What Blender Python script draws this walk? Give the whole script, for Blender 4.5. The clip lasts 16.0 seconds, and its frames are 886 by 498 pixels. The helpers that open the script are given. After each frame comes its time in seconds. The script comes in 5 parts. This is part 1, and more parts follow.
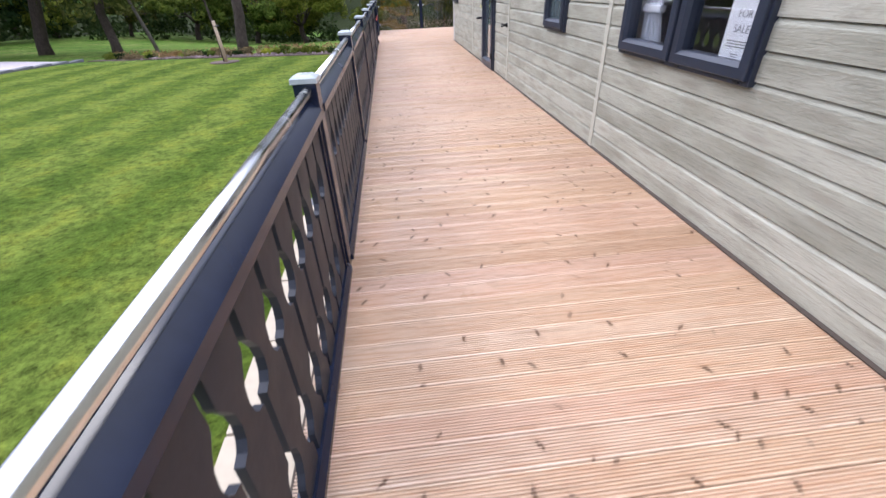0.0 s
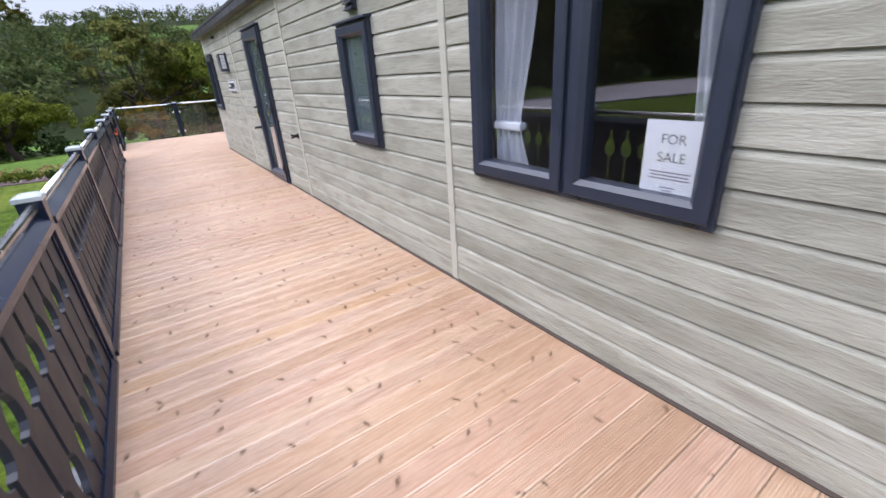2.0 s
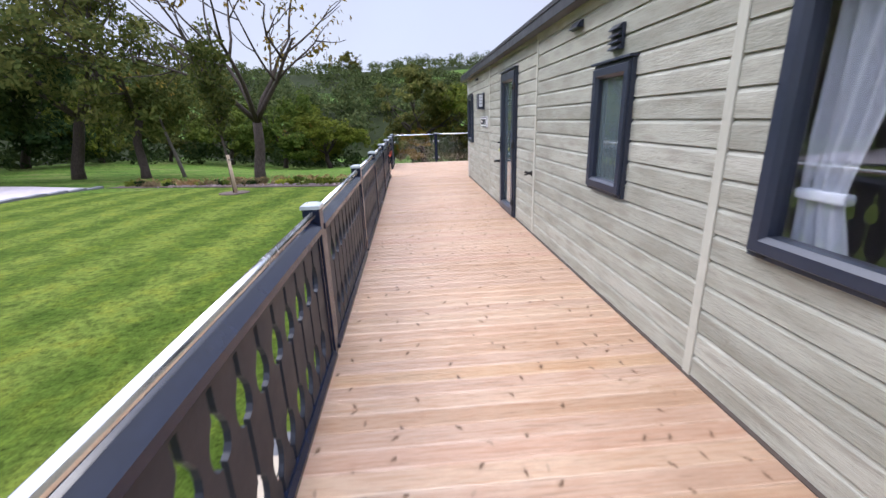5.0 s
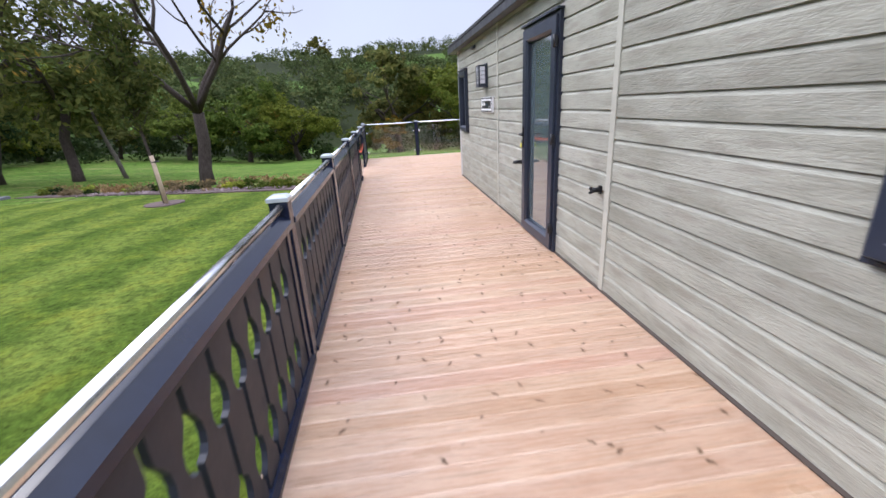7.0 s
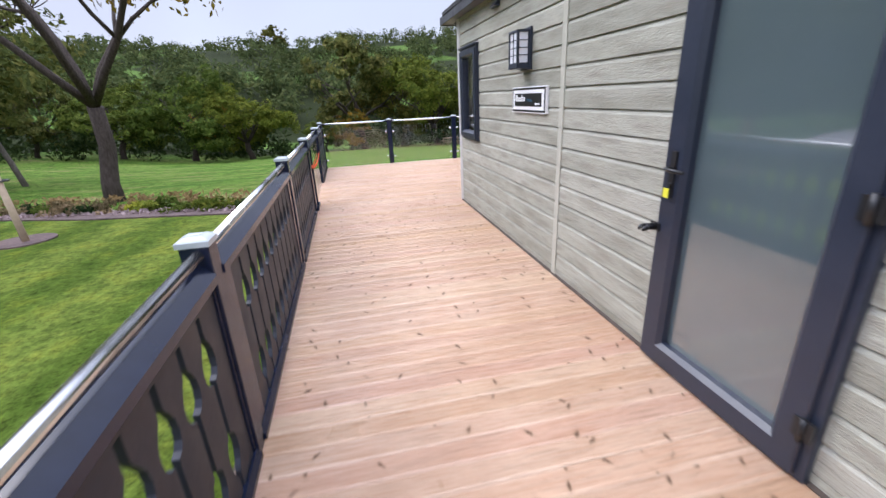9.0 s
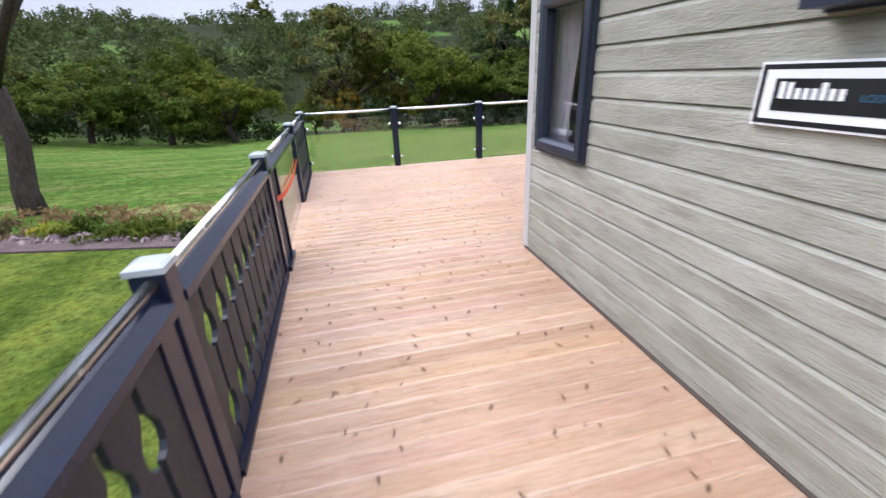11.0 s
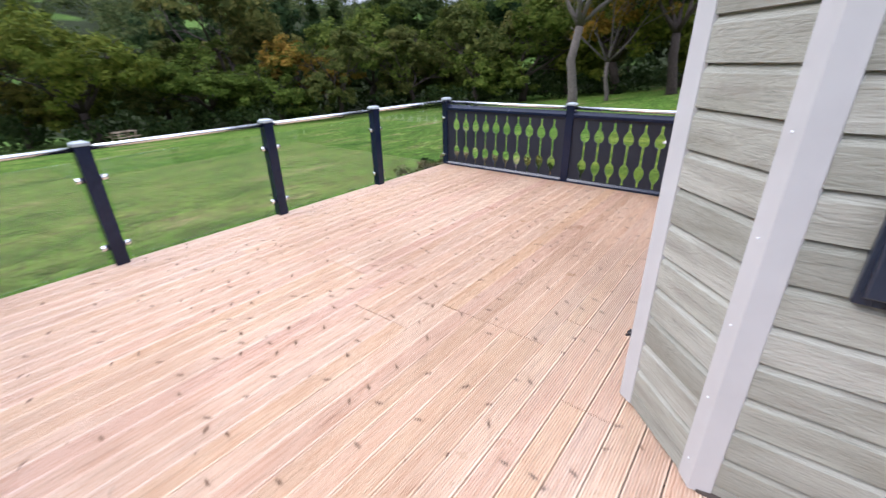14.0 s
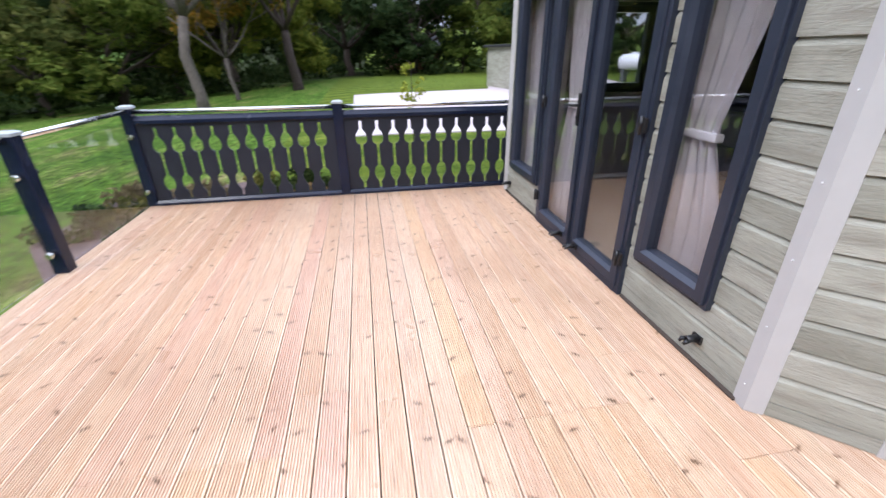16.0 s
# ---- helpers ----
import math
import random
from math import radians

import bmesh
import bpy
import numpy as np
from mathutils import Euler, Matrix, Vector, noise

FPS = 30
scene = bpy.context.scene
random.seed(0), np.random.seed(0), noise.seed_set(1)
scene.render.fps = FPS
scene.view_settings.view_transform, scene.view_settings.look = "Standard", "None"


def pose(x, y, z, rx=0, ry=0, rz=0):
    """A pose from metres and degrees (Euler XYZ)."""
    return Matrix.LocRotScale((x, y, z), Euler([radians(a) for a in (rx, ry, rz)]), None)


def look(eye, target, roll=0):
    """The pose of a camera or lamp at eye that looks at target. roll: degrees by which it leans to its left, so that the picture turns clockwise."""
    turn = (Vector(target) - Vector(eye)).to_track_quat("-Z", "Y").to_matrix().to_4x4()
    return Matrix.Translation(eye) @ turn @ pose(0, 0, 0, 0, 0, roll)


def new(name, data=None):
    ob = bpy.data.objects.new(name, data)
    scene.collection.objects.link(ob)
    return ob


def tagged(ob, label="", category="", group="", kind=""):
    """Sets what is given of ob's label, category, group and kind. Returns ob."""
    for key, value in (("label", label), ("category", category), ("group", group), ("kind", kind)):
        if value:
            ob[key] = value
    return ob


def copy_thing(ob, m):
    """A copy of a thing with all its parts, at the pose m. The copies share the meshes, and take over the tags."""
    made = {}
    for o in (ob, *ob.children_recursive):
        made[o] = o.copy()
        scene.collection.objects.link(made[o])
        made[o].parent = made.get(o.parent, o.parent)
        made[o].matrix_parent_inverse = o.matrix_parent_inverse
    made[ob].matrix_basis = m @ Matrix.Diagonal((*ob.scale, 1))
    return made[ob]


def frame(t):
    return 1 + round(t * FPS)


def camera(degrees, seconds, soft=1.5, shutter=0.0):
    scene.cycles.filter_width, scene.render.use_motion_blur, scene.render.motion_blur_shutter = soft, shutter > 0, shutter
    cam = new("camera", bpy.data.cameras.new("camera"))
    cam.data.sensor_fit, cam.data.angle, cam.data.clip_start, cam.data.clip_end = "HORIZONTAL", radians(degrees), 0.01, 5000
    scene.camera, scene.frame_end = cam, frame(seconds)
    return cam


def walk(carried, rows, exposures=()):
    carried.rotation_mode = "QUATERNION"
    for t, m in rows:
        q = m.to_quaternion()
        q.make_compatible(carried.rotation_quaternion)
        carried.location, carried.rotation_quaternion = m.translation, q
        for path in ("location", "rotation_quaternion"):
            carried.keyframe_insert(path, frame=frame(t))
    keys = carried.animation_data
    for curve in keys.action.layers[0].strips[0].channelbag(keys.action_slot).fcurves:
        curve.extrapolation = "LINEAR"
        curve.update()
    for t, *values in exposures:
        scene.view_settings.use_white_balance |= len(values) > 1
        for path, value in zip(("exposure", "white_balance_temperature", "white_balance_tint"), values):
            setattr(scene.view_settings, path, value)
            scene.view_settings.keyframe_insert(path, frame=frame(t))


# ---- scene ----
cam = camera(93.5, 16.0, soft=1.5, shutter=0.35)
PATH = [
    (0, (0.075, 0.634, 1.316), (0.232, 2.315, 0.243), -2.5),
    (0.5, (0.109, 0.885, 1.358), (0.292, 2.59, 0.327), -3.7),
    (1, (0.088, 1.269, 1.399), (0.509, 2.973, 0.44), -4.0),
    (1.5, (0.168, 1.661, 1.417), (0.971, 3.256, 0.517), -4.2),
    (2, (0.224, 1.997, 1.436), (1.244, 3.523, 0.641), -3.9),
    (2.5, (0.255, 2.246, 1.448), (0.905, 3.991, 0.718), -3.9),
    (3, (0.346, 2.321, 1.42), (0.617, 4.131, 0.613), -4.0),
    (3.5, (0.334, 2.137, 1.448), (0.468, 3.984, 0.692), -4.5),
    (4, (0.231, 1.867, 1.435), (0.354, 3.721, 0.695), -2.8),
    (4.5, (0.238, 1.87, 1.456), (0.386, 3.756, 0.806), -1.8),
    (5, (0.287, 2.251, 1.458), (0.421, 4.156, 0.863), -1.9),
    (7.5, (0.277, 5.345, 1.414), (0.561, 7.208, 0.745), -3.5),
    (8, (0.247, 6.093, 1.412), (0.604, 7.943, 0.742), -3.0),
    (10.5, (0.31, 9.309, 1.501), (0.699, 11.119, 0.745), -2.5),
    (11, (0.305, 9.977, 1.493), (0.711, 11.775, 0.715), -2.5),
    (11.5, (0.24, 10.579, 1.486), (0.71, 12.36, 0.706), -2.5),
    (12, (0.214, 11.175, 1.477), (0.736, 12.938, 0.69), -3.1),
    (12.5, (0.191, 11.733, 1.484), (0.899, 13.43, 0.698), -2.4),
    (13, (0.213, 12.261, 1.499), (1.164, 13.832, 0.707), -1.7),
    (13.5, (0.344, 12.834, 1.501), (1.557, 14.206, 0.697), -1.5),
    (14, (0.394, 13.334, 1.501), (1.83, 14.461, 0.683), -1.1),
    (14.5, (0.547, 13.855, 1.451), (2.155, 14.701, 0.616), -1.4),
    (15, (0.687, 14.322, 1.436), (2.42, 14.829, 0.576), -1.1),
    (15.5, (0.836, 14.76, 1.453), (2.634, 14.872, 0.584), -0.8),
    (16, (1.055, 15.17, 1.431), (2.839, 14.851, 0.585), -0.5),
]
walk(cam, [(t, look(eye, target, roll)) for t, eye, target, roll in PATH],
     exposures=[(0, 0.92, 6300, 14), (12.5, 0.92, 6300, 14), (13.6, 0.92, 6500, 15), (14.4, 0.80, 5800, 13), (15.5, 0.84, 5800, 13), (16, 0.82, 6250, 12)])

# ---- world, sun, exposure ----
SUN_EL, SUN_AZ = 47, 312
world = bpy.data.worlds.new("world")
scene.world = world
world.use_nodes = True
wt = world.node_tree
bg = wt.nodes["Background"]
sky = wt.nodes.new("ShaderNodeTexSky")
sky.sky_type, sky.sun_disc = "NISHITA", False
sky.sun_elevation, sky.sun_rotation = radians(SUN_EL), radians(SUN_AZ)
sky.dust_density, sky.air_density = 1.0, 1.2
coord = wt.nodes.new("ShaderNodeTexCoord")
cloud = wt.nodes.new("ShaderNodeTexNoise")
cloud.inputs["Scale"].default_value, cloud.inputs["Detail"].default_value = 2.2, 6
wt.links.new(coord.outputs["Generated"], cloud.inputs["Vector"])
cramp = wt.nodes.new("ShaderNodeMapRange")
cramp.inputs[1].default_value, cramp.inputs[2].default_value = 0.3, 0.62
cramp.inputs[3].default_value, cramp.inputs[4].default_value = 0.86, 1.0
wt.links.new(cloud.outputs[0], cramp.inputs[0])
cmix = wt.nodes.new("ShaderNodeMix")
cmix.data_type = "RGBA"
grad = wt.nodes.new("ShaderNodeSeparateXYZ")
wt.links.new(coord.outputs["Generated"], grad.inputs[0])
lift = wt.nodes.new("ShaderNodeMapRange")
lift.inputs[1].default_value, lift.inputs[2].default_value = 0.28, 0.60
lift.inputs[3].default_value, lift.inputs[4].default_value = 0.42, 1.75
wt.links.new(grad.outputs[2], lift.inputs[0])
overcast = wt.nodes.new("ShaderNodeVectorMath")
overcast.operation = "SCALE"
overcast.inputs[0].default_value = (7.4, 8.0, 9.9)
wt.links.new(lift.outputs[0], overcast.inputs["Scale"])
wt.links.new(overcast.outputs[0], cmix.inputs[7])
wt.links.new(cramp.outputs[0], cmix.inputs[0])
wt.links.new(sky.outputs[0], cmix.inputs[6])
wt.links.new(cmix.outputs[2], bg.inputs[0])
bg.inputs[1].default_value = 0.12
sun = new("sun", bpy.data.lights.new("sun", "SUN"))
sun.data.energy, sun.data.angle, sun.data.color = 1.1, radians(25), (1.0, 0.97, 0.93)
az, el = radians(SUN_AZ), radians(SUN_EL)
sun.matrix_world = look((20 * math.sin(az) * math.cos(el), 20 * math.cos(az) * math.cos(el), 20 * math.sin(el)), (0, 0, 0))


# ---- materials ----
class Nodes:
    def __init__(self, name):
        self.mat = bpy.data.materials.new(name)
        self.mat.use_nodes = True
        self.t = self.mat.node_tree
        self.b = self.t.nodes["Principled BSDF"]
        self.tc = self.t.nodes.new("ShaderNodeTexCoord")
        self.oi = self.t.nodes.new("ShaderNodeObjectInfo")

    def put(self, kind, **ins):
        n = self.t.nodes.new(kind)
        for k, v in ins.items():
            self.set(n, k.replace("_", " "), v)
        return n

    def set(self, n, key, v):
        s = n.inputs[int(key[1:])] if key[0] == "i" and key[1:].isdigit() else n.inputs[key]
        if isinstance(v, bpy.types.NodeSocket):
            self.t.links.new(v, s)
        else:
            s.default_value = v

    def coords(self, scale=(1, 1, 1), shift=True, space="Object"):
        m = self.put("ShaderNodeMapping")
        m.inputs["Scale"].default_value = scale
        self.t.links.new(self.tc.outputs[space], m.inputs["Vector"])
        if shift:
            mu = self.put("ShaderNodeMath", i0=self.oi.outputs["Random"], i1=57.0)
            mu.operation = "MULTIPLY"
            c = self.put("ShaderNodeCombineXYZ", i0=mu.outputs[0], i1=mu.outputs[0], i2=mu.outputs[0])
            self.t.links.new(c.outputs[0], m.inputs["Location"])
        return m.outputs[0]

    def noise(self, vec, scale, detail=4, rough=0.55):
        n = self.put("ShaderNodeTexNoise", Vector=vec, Scale=scale, Detail=detail, Roughness=rough)
        return n.outputs[0]

    def ramp(self, fac, stops):
        r = self.put("ShaderNodeValToRGB", i0=fac)
        e = r.color_ramp.elements
        while len(e) < len(stops):
            e.new(0.5)
        for k, (p, c) in enumerate(stops):
            e[k].position = p
            e[k].color = (*c, 1) if len(c) == 3 else c
        return r.outputs[0]

    def mix(self, fac, a, b, mode="MIX"):
        m = self.put("ShaderNodeMix")
        m.data_type, m.blend_type = "RGBA", mode
        for k, v in ((0, fac), (6, a), (7, b)):
            if isinstance(v, tuple) and len(v) == 3:
                v = (*v, 1)
            self.set(m, "i%d" % k, v)
        return m.outputs[2]

    def bump(self, height, strength=0.3, dist=0.01):
        b = self.put("ShaderNodeBump", Height=height, Strength=strength, Distance=dist)
        self.t.links.new(b.outputs[0], self.b.inputs["Normal"])

    def finish(self, color, rough, metal=0.0, spec=0.5):
        self.set(self.b, "Base Color", (*color, 1) if isinstance(color, tuple) and len(color) == 3 else color)
        self.set(self.b, "Roughness", rough)
        self.set(self.b, "Metallic", metal)
        self.set(self.b, "Specular IOR Level", spec)
        return self.mat


def gv(v):
    return (v, v, v)


def deck_material():
    n = Nodes("larch_decking")
    v = n.coords((1, 1, 1))
    tone = n.ramp(n.oi.outputs["Random"], [(0, (0.64, 0.46, 0.31)), (0.2, (0.74, 0.56, 0.39)), (0.42, (0.70, 0.50, 0.37)), (0.62, (0.76, 0.60, 0.43)), (0.82, (0.70, 0.53, 0.39)), (1, (0.72, 0.53, 0.34))])
    long_v = n.coords((0.7, 16, 16))
    grain = n.ramp(n.noise(long_v, 4.0, 6, 0.65), [(0.28, (0.48, 0.37, 0.30)), (0.48, (1, 1, 1)), (0.60, (0.78, 0.66, 0.58)), (0.78, (1.05, 1.02, 0.98))])
    col = n.mix(0.9, tone, grain, "MULTIPLY")
    # spike knots: short dark dashes across the board, each in its own cell
    kv = n.coords((6.0, 6.4, 1))
    knots = n.put("ShaderNodeTexVoronoi", Vector=kv, Scale=1.0, Randomness=1.0)
    knots.voronoi_dimensions = "2D"
    off = n.put("ShaderNodeVectorMath", i0=kv, i1=knots.outputs["Position"])
    off.operation = "SUBTRACT"
    tone_cell = n.put("ShaderNodeSeparateColor", i0=knots.outputs["Color"])
    ang = n.put("ShaderNodeMapRange", i0=tone_cell.outputs[1], i3=-0.9, i4=0.9)
    spin = n.put("ShaderNodeVectorRotate", Vector=off.outputs[0], Angle=ang.outputs[0])
    spin.rotation_type = "Z_AXIS"
    bend = n.put("ShaderNodeVectorMath", i0=n.put("ShaderNodeTexNoise", Vector=v, Scale=38.0, Detail=2.0).outputs[1], i1=(0.5, 0.5, 0.5))
    bend.operation = "SUBTRACT"
    bent = n.put("ShaderNodeVectorMath", i0=bend.outputs[0], i1=(0.16, 0.10, 0), i2=spin.outputs[0])
    bent.operation = "MULTIPLY_ADD"
    flat = n.put("ShaderNodeVectorMath", i0=bent.outputs[0], i1=(2.3, 0.8, 0))
    flat.operation = "MULTIPLY"
    kd = n.put("ShaderNodeVectorMath", i0=flat.outputs[0])
    kd.operation = "LENGTH"
    kmask = n.ramp(kd.outputs["Value"], [(0.065, gv(0.95)), (0.145, gv(0))])
    rare = n.ramp(tone_cell.outputs[0], [(0.57, gv(0)), (0.66, gv(1))])
    km = n.mix(1.0, kmask, rare, "MULTIPLY")
    col = n.mix(km, col, (0.10, 0.06, 0.035))
    halo = n.mix(1.0, n.ramp(kd.outputs["Value"], [(0.09, gv(0.30)), (0.34, gv(0))]), rare, "MULTIPLY")
    col = n.mix(halo, col, (0.42, 0.25, 0.14))
    damp = n.ramp(n.noise(n.put("ShaderNodeNewGeometry").outputs["Position"], 0.9, 4, 0.6), [(0.48, gv(0)), (0.70, gv(1))])
    col = n.mix(n.mix(1.0, damp, gv(0.40), "MULTIPLY"), col, (0.44, 0.27, 0.16))
    n.bump(n.noise(n.coords((1.0, 40, 40)), 5.0, 5), 0.25, 0.004)
    rg = n.ramp(n.noise(v, 3, 3), [(0.3, gv(0.27)), (0.7, gv(0.43))])
    return n.finish(col, rg, 0, 0.6)


def siding_material():
    n = Nodes("grey_green_cladding")
    tone = n.ramp(n.oi.outputs["Random"], [(0, (0.34, 0.335, 0.275)), (0.5, (0.385, 0.38, 0.312)), (1, (0.43, 0.42, 0.35))])
    streak = n.noise(n.coords((1.2, 30, 30)), 6.0, 7, 0.7)
    big = n.noise(n.coords((0.9, 4, 4)), 2.2, 4)
    col = n.mix(0.8, tone, n.ramp(streak, [(0.30, gv(0.45)), (0.47, gv(0.93)), (0.56, gv(1.0)), (0.72, gv(1.05))]), "MULTIPLY")
    col = n.mix(0.7, col, n.ramp(big, [(0.32, (0.60, 0.59, 0.55)), (0.6, (1.0, 1.0, 1.0))]), "MULTIPLY")
    sw = n.put("ShaderNodeSeparateXYZ", i0=n.coords((1.6, 1, 8.0)))
    kn = n.put("ShaderNodeTexVoronoi", Vector=n.put("ShaderNodeCombineXYZ", i0=sw.outputs[0], i1=sw.outputs[2]).outputs[0], Scale=1.0)
    kn.voronoi_dimensions = "2D"
    wav = n.put("ShaderNodeTexWave", Vector=n.coords((1.4, 9, 9)), Scale=3.0, Distortion=14.0, Detail=3.0, Detail_Scale=1.5)
    fig = n.mix(0.78, wav.outputs[0], streak)
    km = n.ramp(kn.outputs["Distance"], [(0.06, gv(0.6)), (0.22, gv(0))])
    col = n.mix(km, col, (0.24, 0.225, 0.18))
    n.bump(fig, 0.6, 0.008)
    return n.finish(col, 0.62, 0, 0.35)


def plain_material(name, color, rough, metal=0.0, vary=0.15, scale=12, bump=0.08, spec=0.5, stretch=(1, 1, 1)):
    n = Nodes(name)
    a = n.noise(n.coords(stretch), scale, 5)
    b = n.noise(n.coords(stretch), scale * 0.17, 3)
    lo = tuple(c * (1 - vary) for c in color)
    hi = tuple(min(1, c * (1 + vary)) for c in color)
    col = n.mix(0.5, n.ramp(a, [(0.3, lo), (0.7, hi)]), n.ramp(b, [(0.3, lo), (0.7, hi)]))
    if bump:
        n.bump(a, bump, 0.004)
    rr = n.ramp(b, [(0.3, gv(max(0.02, rough - 0.06))), (0.7, gv(min(1, rough + 0.06)))])
    return n.finish(col, rr, metal, spec)


def clear_glass(name, tint, fres=1.45):
    n = Nodes(name)
    tr = n.put("ShaderNodeBsdfTransparent", Color=(*tint, 1))
    gl = n.put("ShaderNodeBsdfGlossy", Roughness=0.015)
    lw = n.put("ShaderNodeLayerWeight", Blend=0.5)
    pw = n.put("ShaderNodeMath", i0=lw.outputs["Facing"], i1=4.2)
    pw.operation = "POWER"
    fr = n.put("ShaderNodeMapRange", i0=pw.outputs[0], i3=fres, i4=0.95)
    ms = n.put("ShaderNodeMixShader", i0=fr.outputs[0], i1=tr.outputs[0], i2=gl.outputs[0])
    out = n.t.nodes["Material Output"]
    n.t.links.new(ms.outputs[0], out.inputs[0])
    return n.mat


def grass_material():
    n = Nodes("grass")
    v = n.coords((1, 1, 1), False)
    sep = n.put("ShaderNodeSeparateXYZ", i0=v)
    rot = n.put("ShaderNodeMapping", Vector=v)
    rot.inputs["Rotation"].default_value = (0, 0, radians(5))
    wave = n.put("ShaderNodeTexWave", Vector=rot.outputs[0], Scale=0.215, Distortion=2.2, Detail=2.0, Detail_Scale=1.0)
    fine = n.mix(0.55, n.noise(n.coords((1, 1, 1), False), 45, 6, 0.75), n.noise(n.coords((1, 1, 1), False), 11, 6, 0.7))
    mid = n.noise(n.coords((1, 1, 1), False), 2.6, 6, 0.65)
    stripe = n.ramp(wave.outputs[0], [(0.15, (0.066, 0.102, 0.015)), (0.85, (0.106, 0.142, 0.025))])
    lawn = n.mix(0.85, stripe, n.ramp(mid, [(0.34, (0.50, 0.58, 0.5)), (0.5, (1, 1, 1)), (0.66, (1.45, 1.2, 1.0))]), "MULTIPLY")
    field = n.ramp(n.noise(n.coords((0.35, 1, 1), False), 0.9, 7, 0.7), [(0.3, (0.034, 0.072, 0.012)), (0.46, (0.064, 0.120, 0.018)), (0.57, (0.098, 0.140, 0.028)), (0.66, (0.17, 0.150, 0.065))])
    yy = n.put("ShaderNodeMath", i0=sep.outputs[1], i1=17.2)
    yy.operation = "GREATER_THAN"
    tuft = n.ramp(n.noise(n.coords((0.6, 1, 1), False), 5.5, 6, 0.75), [(0.36, gv(0.30)), (0.5, gv(1.0)), (0.62, gv(1.6))])
    field = n.mix(0.9, field, tuft, "MULTIPLY")
    col = n.mix(yy.outputs[0], lawn, field)
    # woodland floor, with the shade under the trees put into its dark colour
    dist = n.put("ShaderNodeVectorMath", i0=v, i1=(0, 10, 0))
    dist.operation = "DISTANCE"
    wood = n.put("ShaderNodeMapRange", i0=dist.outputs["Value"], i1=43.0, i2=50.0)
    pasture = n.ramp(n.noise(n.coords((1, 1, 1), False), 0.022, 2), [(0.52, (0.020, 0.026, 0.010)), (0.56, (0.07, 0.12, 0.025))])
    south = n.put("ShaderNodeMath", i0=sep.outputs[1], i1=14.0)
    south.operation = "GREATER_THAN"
    wood_shade = n.put("ShaderNodeMath", i0=wood.outputs[0], i1=south.outputs[0])
    wood_shade.operation = "MULTIPLY"
    col = n.mix(wood_shade.outputs[0], col, pasture)
    col = n.mix(0.9, col, n.ramp(fine, [(0.38, gv(0.30)), (0.5, gv(1.0)), (0.62, gv(1.6))]), "MULTIPLY")
    n.bump(n.mix(0.5, fine, n.noise(n.coords((1, 1, 1), False), 140, 3)), 0.9, 0.03)
    return n.finish(col, 0.9, 0, 0.03)


def leaf_material(name, stops):
    n = Nodes(name)
    geo = n.put("ShaderNodeNewGeometry")
    tone = n.ramp(geo.outputs["Random Per Island"], stops)
    shift = n.ramp(n.oi.outputs["Random"], [(0, (0.75, 0.85, 0.8)), (0.5, (1, 1, 1)), (1, (1.25, 1.1, 0.8))])
    col = n.mix(1.0, tone, shift, "MULTIPLY")
    big = n.ramp(n.noise(n.coords((1, 1, 1)), 0.35, 3), [(0.35, gv(0.7)), (0.65, gv(1.2))])
    col = n.mix(0.8, col, big, "MULTIPLY")
    m = n.finish(col, 0.85, 0, 0.04)
    tl = n.put("ShaderNodeBsdfTranslucent", Color=col)
    ms = n.put("ShaderNodeMixShader", i0=0.3, i1=n.b.outputs[0], i2=tl.outputs[0])
    n.t.links.new(ms.outputs[0], n.t.nodes["Material Output"].inputs[0])
    return m


def bark_material(name, lo, hi):
    n = Nodes(name)
    a = n.noise(n.coords((9, 9, 1.6)), 3, 6, 0.7)
    n.bump(a, 0.9, 0.03)
    return n.finish(n.ramp(a, [(0.3, lo), (0.7, hi)]), 0.85, 0, 0.2)


DECK = deck_material()
SIDING = siding_material()
TRIM = plain_material("pale_grey_trim", (0.47, 0.46, 0.44), 0.5, 0, 0.06, 8, 0.05)
SEAM = plain_material("cladding_trim", (0.42, 0.41, 0.34), 0.6, 0, 0.10, 14, 0.15, 0.4, (6, 6, 1))
FRAME = plain_material("anthracite_upvc", (0.022, 0.028, 0.045), 0.36, 0, 0.12, 40, 0.06)
RAIL = plain_material("anthracite_rail_plastic", (0.008, 0.012, 0.028), 0.22, 0, 0.25, 18, 0.05, 0.30, (1, 1, 1))
SLAT = plain_material("anthracite_slat_plastic", (0.016, 0.018, 0.026), 0.48, 0, 0.2, 35, 0.15, 0.32)
STEEL = plain_material("brushed_steel", (0.66, 0.66, 0.65), 0.22, 1.0, 0.06, 60, 0.02)
CAPM = plain_material("grey_cap_plastic", (0.33, 0.36, 0.36), 0.26, 0, 0.10, 25, 0.05)
BLACK = plain_material("black_plastic", (0.012, 0.012, 0.013), 0.4, 0, 0.2, 40, 0.05)
WHITE = plain_material("white_board", (0.80, 0.80, 0.80), 0.4, 0, 0.04, 10, 0)
BLUE = plain_material("blue_lettering", (0.03, 0.12, 0.20), 0.4, 0, 0.05, 10, 0)
PAPER = plain_material("white_paper", (0.80, 0.81, 0.85), 0.6, 0, 0.03, 8, 0)
INK = plain_material("grey_ink", (0.26, 0.25, 0.27), 0.7, 0, 0.05, 10, 0)
TAPE = plain_material("orange_tape", (0.85, 0.16, 0.07), 0.5, 0, 0.1, 10, 0)
TAG = plain_material("yellow_tag", (0.75, 0.70, 0.05), 0.5, 0, 0.1, 10, 0)
